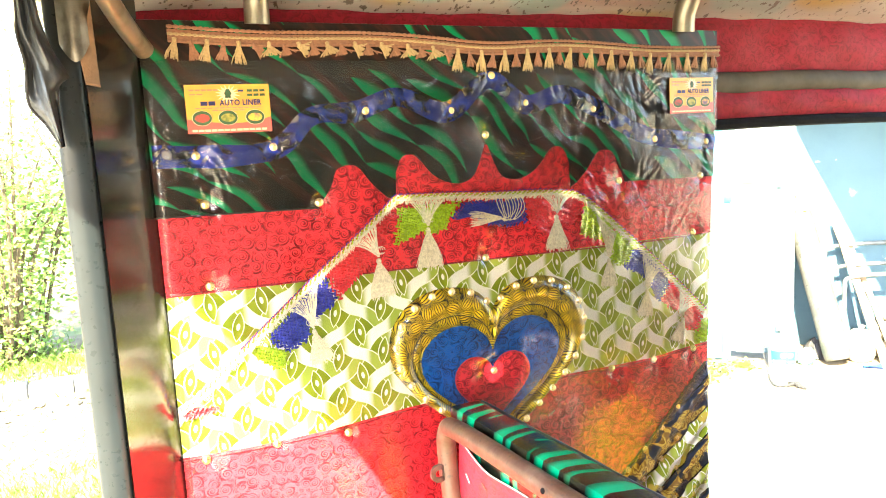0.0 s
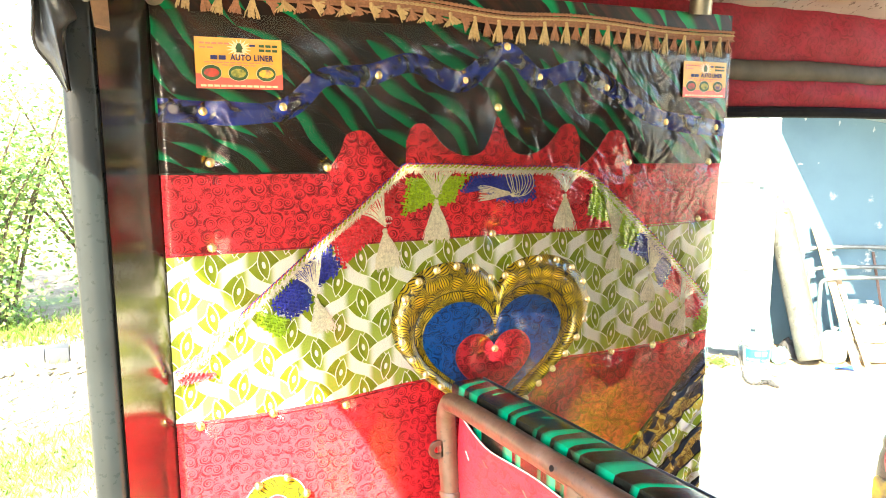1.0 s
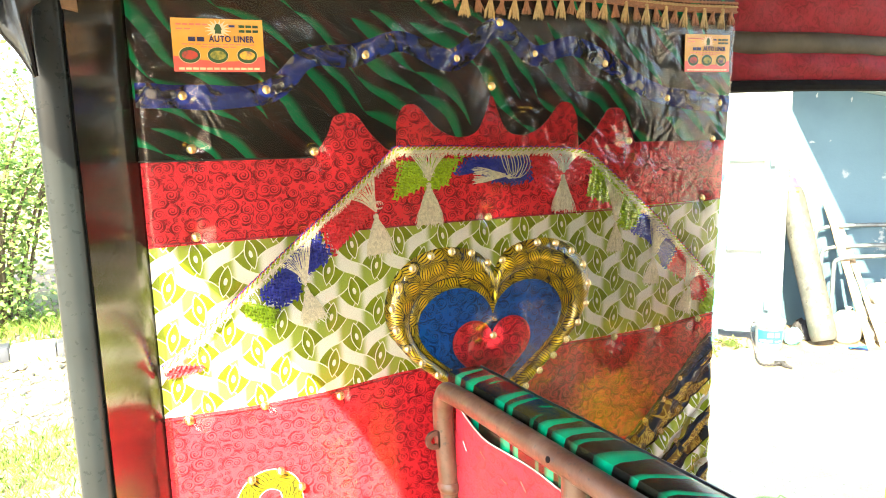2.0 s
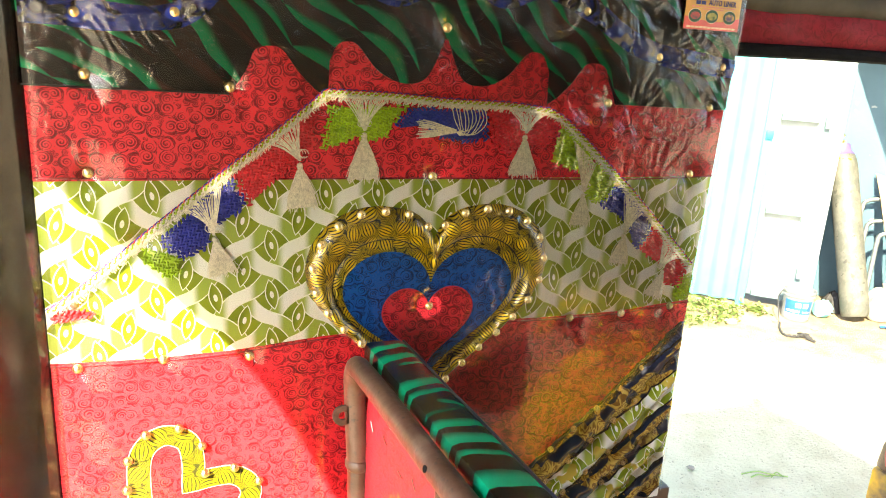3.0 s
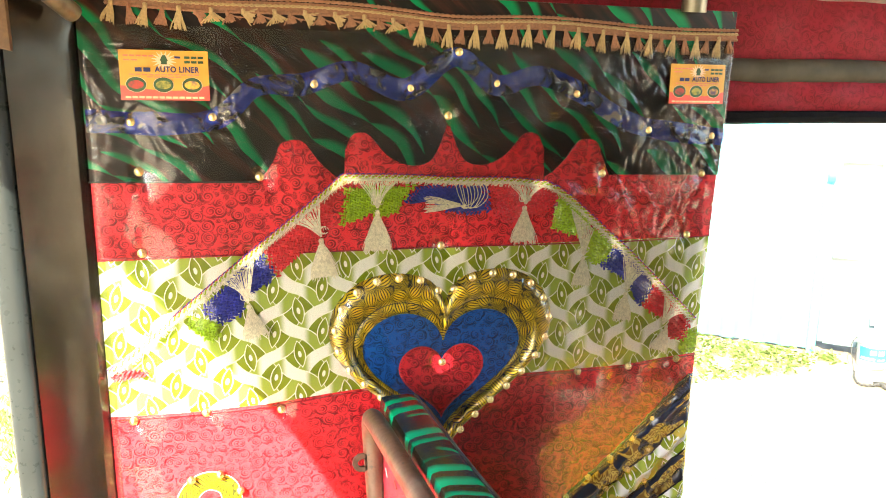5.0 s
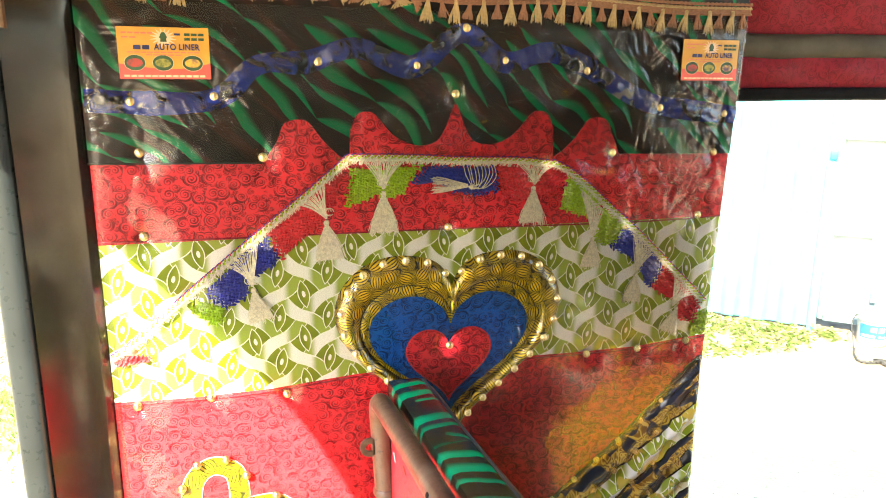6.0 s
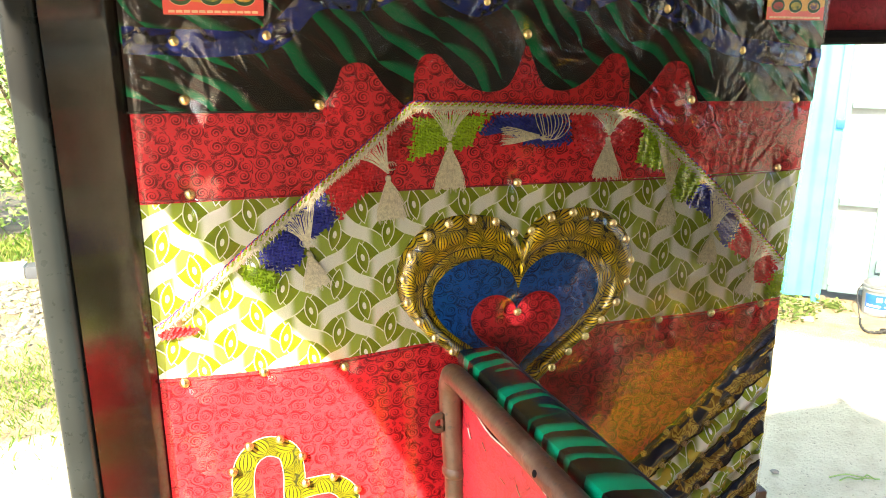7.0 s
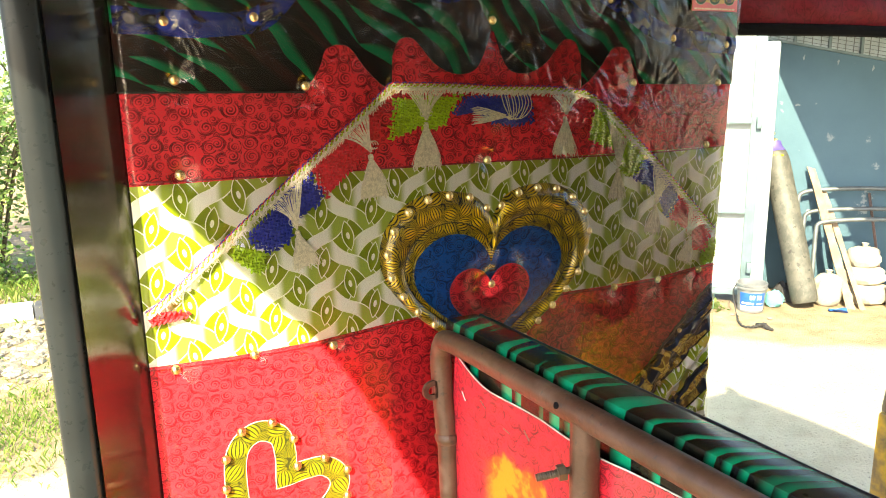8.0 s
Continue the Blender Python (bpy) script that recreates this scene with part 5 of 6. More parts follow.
    # the whole partition stands a few degrees askew to the panel
    askew = Matrix(((1, -0.075, 0, -0.00525), (0, 1, 0, 0), (0, 0, 1, 0), (0, 0, 0, 1)))
    for root in (b, f):
        for ob in root.children_recursive:
            ob.data.transform(askew)


# ---------------------------------------------------------------- the decorated panel
PX0, PX1, PZ0, PZ1 = 0.103, 0.942, 1.030, 1.838
MID = 0.5255


def heart(cx, top, tip, width, lift=0.0, spin=0.0, n=72):
    """A heart outline: centre line, top, tip, width; lift raises the notch."""
    s = (top - tip) / 28.9
    zc = top - 11.95 * s
    out = []
    for k in range(n):
        t = 2 * math.pi * k / n
        x = 16 * math.sin(t) ** 3
        y = 13 * math.cos(t) - 5 * math.cos(2 * t) - 2 * math.cos(3 * t) - math.cos(4 * t)
        if abs(x) < 8 and y > 0:
            y += lift * math.exp(-(x / 4.0) ** 2)
        dx, dz = x * width / 32, y * s
        out.append((cx + dx * math.cos(spin) - dz * math.sin(spin), zc + dx * math.sin(spin) + dz * math.cos(spin)))
    return out


OUTER = heart(0.5265, 1.491, 1.222, 0.312, 1.7)
INNER = heart(0.5245, 1.437, 1.262, 0.222)
CORE = heart(0.5225, 1.388, 1.284, 0.118)
RING_H = 0.012
BUTTON_R = 0.0054


def ring_profile(v):
    """Height across the heart ring: a puffed roll, a seam, then a flat border strip."""
    if v < 0.74:
        return RING_H * math.sin(math.pi * v / 0.74) ** 0.6
    return 0.0012 + 0.0022 * math.sin(math.pi * (v - 0.74) / 0.26) ** 0.5


def inside(x, z, poly):
    hit = False
    for (ax, az), (bx, bz) in zip(poly, poly[1:] + poly[:1]):
        if (az > z) != (bz > z) and x < (bx - ax) * (z - az) / (bz - az) + ax:
            hit = not hit
    return hit


def ring_height(x, z):
    """Height of the padded heart ring over the panel."""
    if not (0.35 < x < 0.69 and 1.21 < z < 1.50) or not inside(x, z, OUTER) or inside(x, z, INNER):
        return 0.0
    do = min((x - a) ** 2 + (z - b) ** 2 for a, b in OUTER) ** 0.5
    di = min((x - a) ** 2 + (z - b) ** 2 for a, b in INNER) ** 0.5
    return ring_profile(do / (do + di + 1e-6))


# tufted corner: slanting upper edge and the lattice of its buttons
TUFT_A, TUFT_B = Vector((0.674, 1.0995)), Vector((0.932, 1.3105))
TU, TW = Vector((0.0342, 0.0277)), Vector((0.0310, -0.0232))
TUFT_ROW = 0.0377       # distance between the rows of buttons
TUFT = []
for row in range(5):
    for i in range(-5, 9):
        q = Vector((0.684, 1.1065)) + TW * row + TU * i
        if q.x < 0.912 and 1.040 < q.y < 1.30:
            TUFT.append((q.x, q.y))


def tuft_row(x, z):
    """Place across the rows: 0 on the first row of buttons, 1 on the second."""
    return ((x - 0.684) * 0.629 - (z - 1.1065) * 0.777) / TUFT_ROW


def tuft_height(x, z):
    e = TUFT_B - TUFT_A
    if e.x * (z - TUFT_A.y) - e.y * (x - TUFT_A.x) > 0:
        return 0.0
    d = min((x - a) ** 2 + (z - b) ** 2 for a, b in TUFT) ** 0.5
    k = tuft_row(x, z) + 0.10 * flat_noise(x, z, 30.0, 2.0)
    puff = abs(math.sin(math.pi * k)) ** 0.6 if k > 0 else 0.5
    return 0.003 + 0.010 * puff * (1 - 0.8 * math.exp(-(d / 0.011) ** 2)) + 0.0016 * flat_noise(x, z, 60)


# buttons of the upper rows and along the seams
ROWS_OF_BUTTONS = [
    (0.150, 1.686), (0.240, 1.692), (0.359, 1.732), (0.478, 1.729), (0.541, 1.774), (0.528, 1.695), (0.592, 1.736), (0.705, 1.725), (0.816, 1.677), (0.917, 1.669),
    (0.155, 1.629), (0.291, 1.621), (0.392, 1.614), (0.658, 1.605), (0.749, 1.618), (0.906, 1.616), (0.152, 1.532), (0.275, 1.522), (0.520, 1.526), (0.776, 1.515),
    (0.890, 1.527), (0.198, 1.459), (0.845, 1.456), (0.895, 1.416), (0.129, 1.402), (0.128, 1.320), (0.214, 1.322), (0.307, 1.317), (0.728, 1.331), (0.809, 1.332), (0.889, 1.337)]


def along(poly, count, shrink, centre):
    """Evenly spaced points a little inside a closed outline."""
    seg = [math.dist(a, b) for a, b in zip(poly, poly[1:] + poly[:1])]
    total, out = sum(seg), []
    for k in range(count):
        s = total * (k + 0.02) / count
        for i, q in enumerate(seg):
            if s <= q:
                a, b = poly[i], poly[(i + 1) % len(poly)]
                p = (a[0] + (b[0] - a[0]) * s / q, a[1] + (b[1] - a[1]) * s / q)
                out.append((p[0] + (centre[0] - p[0]) * shrink, p[1] + (centre[1] - p[1]) * shrink))
                break
            s -= q
    return out


HEART_BUTTONS = along(OUTER, 31, 0.045, (0.52, 1.39)) + [(0.5225, 1.365)]
LOOP_MID = curve([(0.2400, 1.1610), (0.2410, 1.190), (0.235, 1.216), (0.213, 1.227), (0.192, 1.217), (0.182, 1.190), (0.183, 1.130), (0.193, 1.082), (0.222, 1.062), (0.270, 1.092), (0.302, 1.124), (0.3045, 1.147), (0.288, 1.163), (0.264, 1.1645), (0.2400, 1.1610)], 6)


def offset(line, w):
    """A line shifted sideways."""
    out = []
    for k, (x, z) in enumerate(line):
        a, b = line[max(0, k - 1)], line[min(len(line) - 1, k + 1)]
        d = math.hypot(b[0] - a[0], b[1] - a[1])
        out.append((x - (b[1] - a[1]) / d * w, z + (b[0] - a[0]) / d * w))
    return out


# the heart's cleft is cut sharp
LOOP_OUT, LOOP_IN = offset(LOOP_MID, -0.0125), offset(LOOP_MID, 0.0125)
LOOP_OUT = [(x, max(z, 1.1740)) if k < 8 else (max(x, 0.2530), z) if k > len(LOOP_OUT) - 8 else (x, z) for k, (x, z) in enumerate(LOOP_OUT)]
LOOP_OUT[0] = LOOP_OUT[-1] = (0.2530, 1.1740)
LOOP_IN[0] = LOOP_IN[-1] = (0.2275, 1.1480)
LOOP_BUTTONS = along(LOOP_OUT, 15, -0.005, (0.23, 1.14))


def lattice_noise(x, z, scale, seed):
    """Smooth value noise on arrays, about -1 to 1."""
    u, v = x * scale + 57.3, z * scale + 31.7
    i, j = np.floor(u).astype(np.int64), np.floor(v).astype(np.int64)
    f, g = u - i, v - j
    f, g = f * f * f * (f * (f * 6 - 15) + 10), g * g * g * (g * (g * 6 - 15) + 10)

    def node(a, b):
        q = np.sin((a * 127.1 + b * 311.7 + seed * 74.7) % 6283.0) * 43758.5453
        return (q - np.floor(q)) * 2 - 1

    return (node(i, j) * (1 - f) + node(i + 1, j) * f) * (1 - g) + (node(i, j + 1) * (1 - f) + node(i + 1, j + 1) * f) * g


def film_depth(x, z):
    """How far the clear film stands off the panel, on arrays: drawn down at each button, with puckers running out from it."""
    h = 0.0112 + 0.0008 * lattice_noise(x, z, 8.0, 3.0) + 0.0002 * lattice_noise(x, z, 27.0, 7.0)
    top = np.clip((z - 1.585) / 0.05, 0.0, 1.0)
    far = np.clip((x - 0.60) / 0.25, 0.0, 1.0)
    wave = z - 1.70 - 0.03 * np.sin(x * 17.0) + 0.02 * lattice_noise(x, z, 7.0, 2.0)
    h += top * (0.0002 * lattice_noise(x * 0.5, wave, 50.0, 9.0) + 0.00024 * np.abs(lattice_noise(x * 0.7, wave, 42.0, 4.0)) + 0.00008 * lattice_noise(x, z, 110.0, 5.0))
    h += far * 0.0003 * lattice_noise(x, z, 60.0, 12.0)
    # the free edge curls
    h += 0.0025 * np.exp(-((x - 0.128) / 0.016) ** 2) * lattice_noise(x * 0.2, z, 19.0, 6.0)
    for k, (a, b) in enumerate(PRESSED):
        dx, dz = x - a, z - b
        d = np.hypot(dx, dz)
        near = d < 0.075
        dn, t = d[near], np.arctan2(dz[near], dx[near])
        pull = 0.0040 * np.exp(-(dn / 0.0095) ** 2) + 0.0038 * np.exp(-(dn / 0.024) ** 2)
        pucker = np.sin(t * (5 + k % 3) + k * 1.7 + 1.2 * np.sin(t * 2 + k)) * 0.00035 * np.exp(-((dn - 0.017) / 0.012) ** 2)
        h[near] += pucker - pull * (1.0 if a < 0.55 else 0.55)
    return np.maximum(h, 0.0022)


PRESSED = ROWS_OF_BUTTONS + [(0.5225, 1.365)]


def lean_in(x, z):
    """The panel's far edge leans in towards the bottom."""
    k = max(0.0, min(1.0, (x - 0.80) / 0.142))
    d = max(0.0, min(1.0, (1.82 - z) / 0.52))
    return x - 0.021 * k * d


def sheet_box(x0, x1, z0, z1, front, back=0.0):
    """A flat board in rows, so that its far edge can lean."""
    n = 12
    m = Mb()
    for dep in (front, back):
        m.v += [(x, -dep, z0 + (z1 - z0) * k / n) for x in (x0, 0.80, x1) for k in range(n + 1)]
    w = n + 1
    h = 3 * w
    for a in range(2):
        for k in range(n):
            q = (a * w + k, (a + 1) * w + k, (a + 1) * w + k + 1, a * w + k + 1)
            m.f += [q, tuple(i + h for i in reversed(q))]
    for k in range(n):
        for a in (0, 2 * w):
            m.f.append((a + k, a + k + 1, a + k + 1 + h, a + k + h))
    for a in range(2):
        for k in (0, n):
            m.f.append((a * w + k, (a + 1) * w + k, (a + 1) * w + k + h, a * w + k + h))
    return m


def build_panel():
    p = thing("decorated_panel", (0.52, 0.0, 1.03), "patchwork rexine cabin panel with a padded gold heart under clear film", "panel")
    part("backing", sheet_box(PX0, PX1 - 0.001, PZ0, PZ1, 0.0, -0.022), M_BOARD, p, "", False)
    # top field with the scalloped lower edge
    left = [(0.100, 1.618), (0.221, 1.616), (0.290, 1.615)]
    humps = curve([(0.290, 1.615), (0.307, 1.639), (0.316, 1.660), (0.332, 1.665), (0.346, 1.661), (0.362, 1.640), (0.380, 1.622)], 4) + [(0.393, 1.614), (0.3945, 1.652)]
    humps += curve([(0.3945, 1.652), (0.403, 1.670), (0.416, 1.674), (0.428, 1.669), (0.448, 1.646), (0.470, 1.634), (0.489, 1.632), (0.505, 1.638), (0.516, 1.657), (0.5285, 1.689)], 4)
    humps += [(2 * MID + 0.006 - x, z) for x, z in reversed(humps)]
    lower = left + humps + [(0.760, 1.616), (PX1 + 0.001, 1.613)]
    m = Mb().slab([(PX0 - 0.002, PZ1 + 0.001)] + [(max(PX0 - 0.002, x), z) for x, z in lower] + [(PX1 + 0.001, PZ1 + 0.001)], 0.0, 0.0042)
    part("streaked_field", m, M_ZEBRA, p, "black and green streaked rexine with a scalloped edge", False)
    m = sheet_box(PX0 - 0.001, PX1, 1.523, 1.700, 0.0021)
    part("red_field", m, M_RED, p, "red swirl printed rexine", False)
    m = sheet_box(PX0 - 0.001, PX1, 1.322, 1.530, 0.0016)
    part("eye_field", m, M_EYES, p, "white and olive eye printed rexine", False)
    seam = [(PX0 - 0.001, 1.327), (0.190, 1.3235), (0.291, 1.325), (0.391, 1.333), (0.47, 1.336), (0.60, 1.336), (0.70, 1.334), (0.807, 1.334), (0.873, 1.339), (PX1, 1.343)]
    m = Mb().slab([(PX1, 1.24), (PX1, 1.14), (PX1, PZ0), (0.80, PZ0), (PX0 - 0.001, PZ0)] + seam, 0.0, 0.0028)
    part("lower_red_field", m, M_RED, p, "red swirl printed rexine", False)
    # stitched hems
    for pts, y in (([(PX0, 1.5265), (0.27, 1.5245), (0.52, 1.5235), (0.78, 1.5205), (PX1, 1.5235)], -0.0034), ([(x, z - 0.003) for x, z in seam], -0.0036), ([(x, z - 0.0005) for x, z in left], -0.005)):
        m = Mb().tube([(x, y, z) for x, z in curve(pts, 8)], 0.0011, 6)
        part("hem", m, M_CUSHION if y > -0.004 else M_BOARD, p)
    # padded heart
    m = Mb()

    def ring(u, v):
        k = int(u * 72 + 0.5) % 72
        a, b = OUTER[k], INNER[k]
        return a[0] + (b[0] - a[0]) * v, -(0.003 + ring_profile(v) + 0.0006 * math.sin(k * 2.1 + v * 9) * (v < 0.74)), a[1] + (b[1] - a[1]) * v

    m.grid(ring, 72, 28, True)
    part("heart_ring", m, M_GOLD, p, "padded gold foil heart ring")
    m = Mb().tube([(a[0] + (b[0] - a[0]) * 0.74, -0.0046, a[1] + (b[1] - a[1]) * 0.74) for a, b in zip(OUTER + OUTER[:1], INNER + INNER[:1])], 0.0009, 5)
    part("ring_seam", m, M_NAVY, p, "dark stitched seam")
    m = Mb()
    m.tube([(x, -0.0055, z) for x, z in INNER + INNER[:1]], 0.0010, 6)
    part("heart_piping", m, M_GOLD, p)
    part("heart_field", Mb().slab(INNER, 0.0, 0.0050), M_BLUE, p, "blue swirl printed heart", False)
    m = Mb().slab(CORE, 0.004, 0.0085, 0.002)
    part("small_heart", m, M_RED, p, "small red swirl printed heart")
    m = Mb().tube([(x, -0.0070, z) for x, z in CORE + CORE[:1]], 0.0009, 5)
    part("small_heart_edge", m, M_YRED, p)
    # looped yellow applique low on the panel
    m = Mb()
    n = len(LOOP_OUT)
    for dep, src in ((0.0028, LOOP_OUT), (0.0040, LOOP_OUT), (0.0040, LOOP_IN), (0.0028, LOOP_IN)):
        m.v += [(x, -dep, z) for x, z in src]
    for lv in range(3):
        m.f += [(lv * n + i, lv * n + (i + 1) % n, (lv + 1) * n + (i + 1) % n, (lv + 1) * n + i) for i in range(n)]
    part("heart_loop", m, M_LIME_GOURD, p, "yellow gourd printed heart loop", False)
    m = Mb().tube([(x, -0.0036, z) for x, z in LOOP_OUT + LOOP_OUT[:1]], 0.0007, 5)
    m.tube([(x, -0.0036, z) for x, z in LOOP_IN + LOOP_IN[:1]], 0.0007, 5)
    part("loop_edge", m, M_WHITE_EDGE, p, "white cut edge")
    # tufted corner
    m = Mb()
    e = TUFT_B - TUFT_A

    def tf(u, v):
        x = TUFT_A.x - 0.02 + (PX1 - TUFT_A.x + 0.02) * u
        zt = min(TUFT_B.y, TUFT_A.y + (x - TUFT_A.x) * e.y / e.x)
        z = PZ0 + (zt - PZ0) * v
        edge = min(1.0, (1 - v) * (zt - PZ0) / 0.006, (PX1 - x) / 0.014 + 0.1)
        return x, -(0.0030 + (tuft_height(x, z - 0.0005) + 0.001) * max(0.1, edge)), z

    m.grid(tf, 90, 90)
    part("tufted_corner", m, M_TUFT, p, "gold and dark printed tufted cushion corner")
    m = Mb().tube([(TUFT_A.x - 0.02 + (e.x + 0.02) * t / 30, -0.0065 - 0.002 * math.sin(t * 2.2), TUFT_A.y - 0.017 + (e.y + 0.017) * t / 30) for t in range(31)], 0.0020, 8)
    part("tuft_piping", m, M_NAVY, p, "navy piping")
    # blue foil band
    mid = curve([(PX0, 1.687), (0.234, 1.687), (0.29, 1.727), (0.345, 1.731), (0.405, 1.748), (0.472, 1.727), (0.537, 1.768), (0.592, 1.734), (0.650, 1.747), (0.71, 1.727), (0.80, 1.684), (PX1, 1.667)], 14)
    m = Mb()

    def band(u, v):
        k = min(len(mid) - 1, int(u * (len(mid) - 1) + 0.5))
        x, z = mid[k]
        a, b = mid[max(0, k - 1)], mid[min(len(mid) - 1, k + 1)]
        d = math.hypot(b[0] - a[0], b[1] - a[1])
        w = (v - 0.5) * (0.025 + 0.004 * flat_noise(x, 0.3, 25.0))
        return x - (b[1] - a[1]) / d * w, -(0.0048 + 0.0022 * math.sin(math.pi * v) + 0.0015 * flat_noise(x, v * 0.03, 90.0)), z + (b[0] - a[0]) / d * w

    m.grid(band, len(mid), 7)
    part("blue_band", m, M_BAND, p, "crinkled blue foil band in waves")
    # clear film
    m = Mb()
    nx, nz = 360, 330
    zs = 1.792
    xs, zz = np.meshgrid(np.linspace(PX0 + 0.0005, PX1 - 0.0005, nx), np.linspace(PZ0 + 0.002, zs + 0.002, nz), indexing="ij")
    depth = film_depth(xs, zz)
    for i in range(nx):
        for j in range(nz):
            x, z = xs[i, j], zz[i, j]
            h = max(depth[i, j], ring_height(x, z) + 0.0035, tuft_height(x, z) * 0.35 + 0.0085 if x > 0.66 and z < 1.33 else 0.0)
            ed = min(1.0, (x - PX0) / 0.006 + 0.45, (PX1 - x) / 0.006 + 0.45, (zs - z) / 0.02 + 0.15)
            m.v.append((x, -(0.0052 + (h - 0.0052) * max(0.0, ed)), z))
    m.f = [(i * nz + j, (i + 1) * nz + j, (i + 1) * nz + j + 1, i * nz + j + 1) for i in range(nx - 1) for j in range(nz - 1)]
    film = part("clear_film", m, M_FILM, p, "clear glossy wrinkled plastic film")
    film.visible_shadow = False
    for ob in p.children:
        for v in ob.data.vertices:
            v.co.x = lean_in(v.co.x, v.co.z)
    # brass buttons
    bm = Mb().lathe((0, 0, 0), (0, -1, 0), [(BUTTON_R, 0.0), (BUTTON_R * 1.02, 0.0012), (BUTTON_R * 0.93, 0.0028), (BUTTON_R * 0.66, 0.0043), (BUTTON_R * 0.28, 0.0050), (0.0, 0.0051)], 16)
    me = mesh_of("button", bm, M_BRASS)

    def button(x, z, h, k=1.0):
        ob = new("button", me)
        under(ob, p)
        ob.location, ob.scale = (x, -h, z), (k, k, k)

    for x, z in ROWS_OF_BUTTONS:
        button(x, z, 0.0036)
    for x, z in HEART_BUTTONS:
        button(x, z, max(0.0085, ring_height(x, z) + 0.0025), 0.95)
    for x, z in LOOP_BUTTONS:
        if z > PZ0 + 0.01:
            button(x, z, 0.0080)
    for x, z in TUFT:
        button(x, z, 0.0070, 0.86)


# ---------------------------------------------------------------- thread work
def strands(m, base, way, length, spread, count, rng, r=0.0007, curl=0.3):
    """A sheaf of threads from one point."""
    base, way = Vector(base), Vector(way).normalized()
    side = Vector((way.z, 0, -way.x))
    for k in range(count):
        s = (k + 0.5) / count * 2 - 1 + rng.uniform(-0.12, 0.12)
        dep = rng.uniform(-1, 1) * 0.0016
        ln = length * rng.uniform(0.86, 1.06)
        b = side * s * spread
        c = side * rng.uniform(-1, 1) * spread * curl
        pts = [base + side * s * 0.0018 + Vector((0, dep * 0.3, 0)), base + way * ln * 0.35 + b * 0.5 + Vector((0, dep, 0)), base + way * ln * 0.7 + b * 0.85 + c * 0.5 + Vector((0, dep, 0)), base + way * ln + b + c + Vector((0, dep, 0))]
        m.tube(pts, [r, r * 1.15, r * 1.1, r * 0.8], 4)


def build_fringe():
    f = thing("tassel_fringe", (0.53, 0.0, 1.81), "straw and tan tassel fringe along the panel's top", "fringe")

    def z_at(x):
        t = (x - 0.13) / 0.81
        return 1.828 - 0.016 * t - 0.003 * math.exp(-((x - 0.54) / 0.06) ** 2) + 0.0018 * math.sin(x * 21)

    m = Mb()
    n = 260
    m.grid(lambda u, v: (0.132 + 0.812 * u, -(0.006 + 0.0012 * (1 if int(u * n + 0.5) % 2 else 0) * math.sin(math.pi * v)), z_at(0.132 + 0.812 * u) - 0.0145 + (0.0150 - 0.0035 * u) * (1 - v)), n + 1, 6)
    part("braid", m, M_TAN, f, "tan woven braid")
    for dz, r, amp, ph in ((0.0030, 0.0016, 0.0011, 0.0), (-0.0125, 0.0011, 0.0010, 1.0), (-0.0050, 0.0011, 0.0012, 2.0)):
        for q in (0, math.pi):
            m = Mb().tube([(0.132 + 0.812 * i / 330, -(0.0078 + amp * math.cos(i * 1.15 + q)), z_at(0.132 + 0.812 * i / 330) + dz - (0.003 * i / 330 if dz > 0 else 0.0) + amp * math.sin(i * 1.15 + q)) for i in range(331)], r * 0.8, 6)
            part("cord", m, M_STRAW if -0.01 < dz < 0 else M_TAN, f)
    rng = random.Random(21)
    kinds = []
    for k in range(12):
        m = Mb()
        m.lathe((0, 0, 0.002), (0, 0, -1), [(0.0, 0.0), (0.0026, 0.001), (0.0024, 0.005), (0.0028, 0.007), (0.0, 0.0075)], 8)
        if k % 6 == 4:       # blown sideways
            strands(m, (0, 0, -0.004), (0.85, 0, -0.45), 0.0125, 0.0075, 22, rng, 0.00085, 0.8)
        elif k % 6 == 5:
            strands(m, (0.001, 0, -0.004), (0.25, 0, -0.9), 0.0105, 0.0105, 22, rng, 0.00085, 0.9)
        else:
            strands(m, (0, 0, -0.004), (rng.uniform(-0.16, 0.16), 0, -1), rng.uniform(0.018, 0.022), rng.uniform(0.0060, 0.0090), 20, rng, 0.00085)
        kinds.append(mesh_of("tassel", m, M_STRAW if k < 6 else M_TAN))
    for i in range(46):
        x = 0.139 + 0.0176 * i
        straw = i % 2 == 0
        wild = 5 <= i <= 19
        k = rng.choice((4, 5)) if wild else rng.randrange(4)
        ob = new("tassel", kinds[k + (0 if straw else 6)])
        under(ob, f)
        ob.location = (x, -0.0088 if straw else -0.0075, z_at(x) - (0.0105 if straw else 0.0125))
        ob.rotation_euler = (0, rng.uniform(-0.12, 0.12), 0)
        ob.scale = (1, 1, (1.16 if i > 19 else 1.0) if straw else 0.85)
        if not straw:
            ob["label"] = "tan thread tassel"


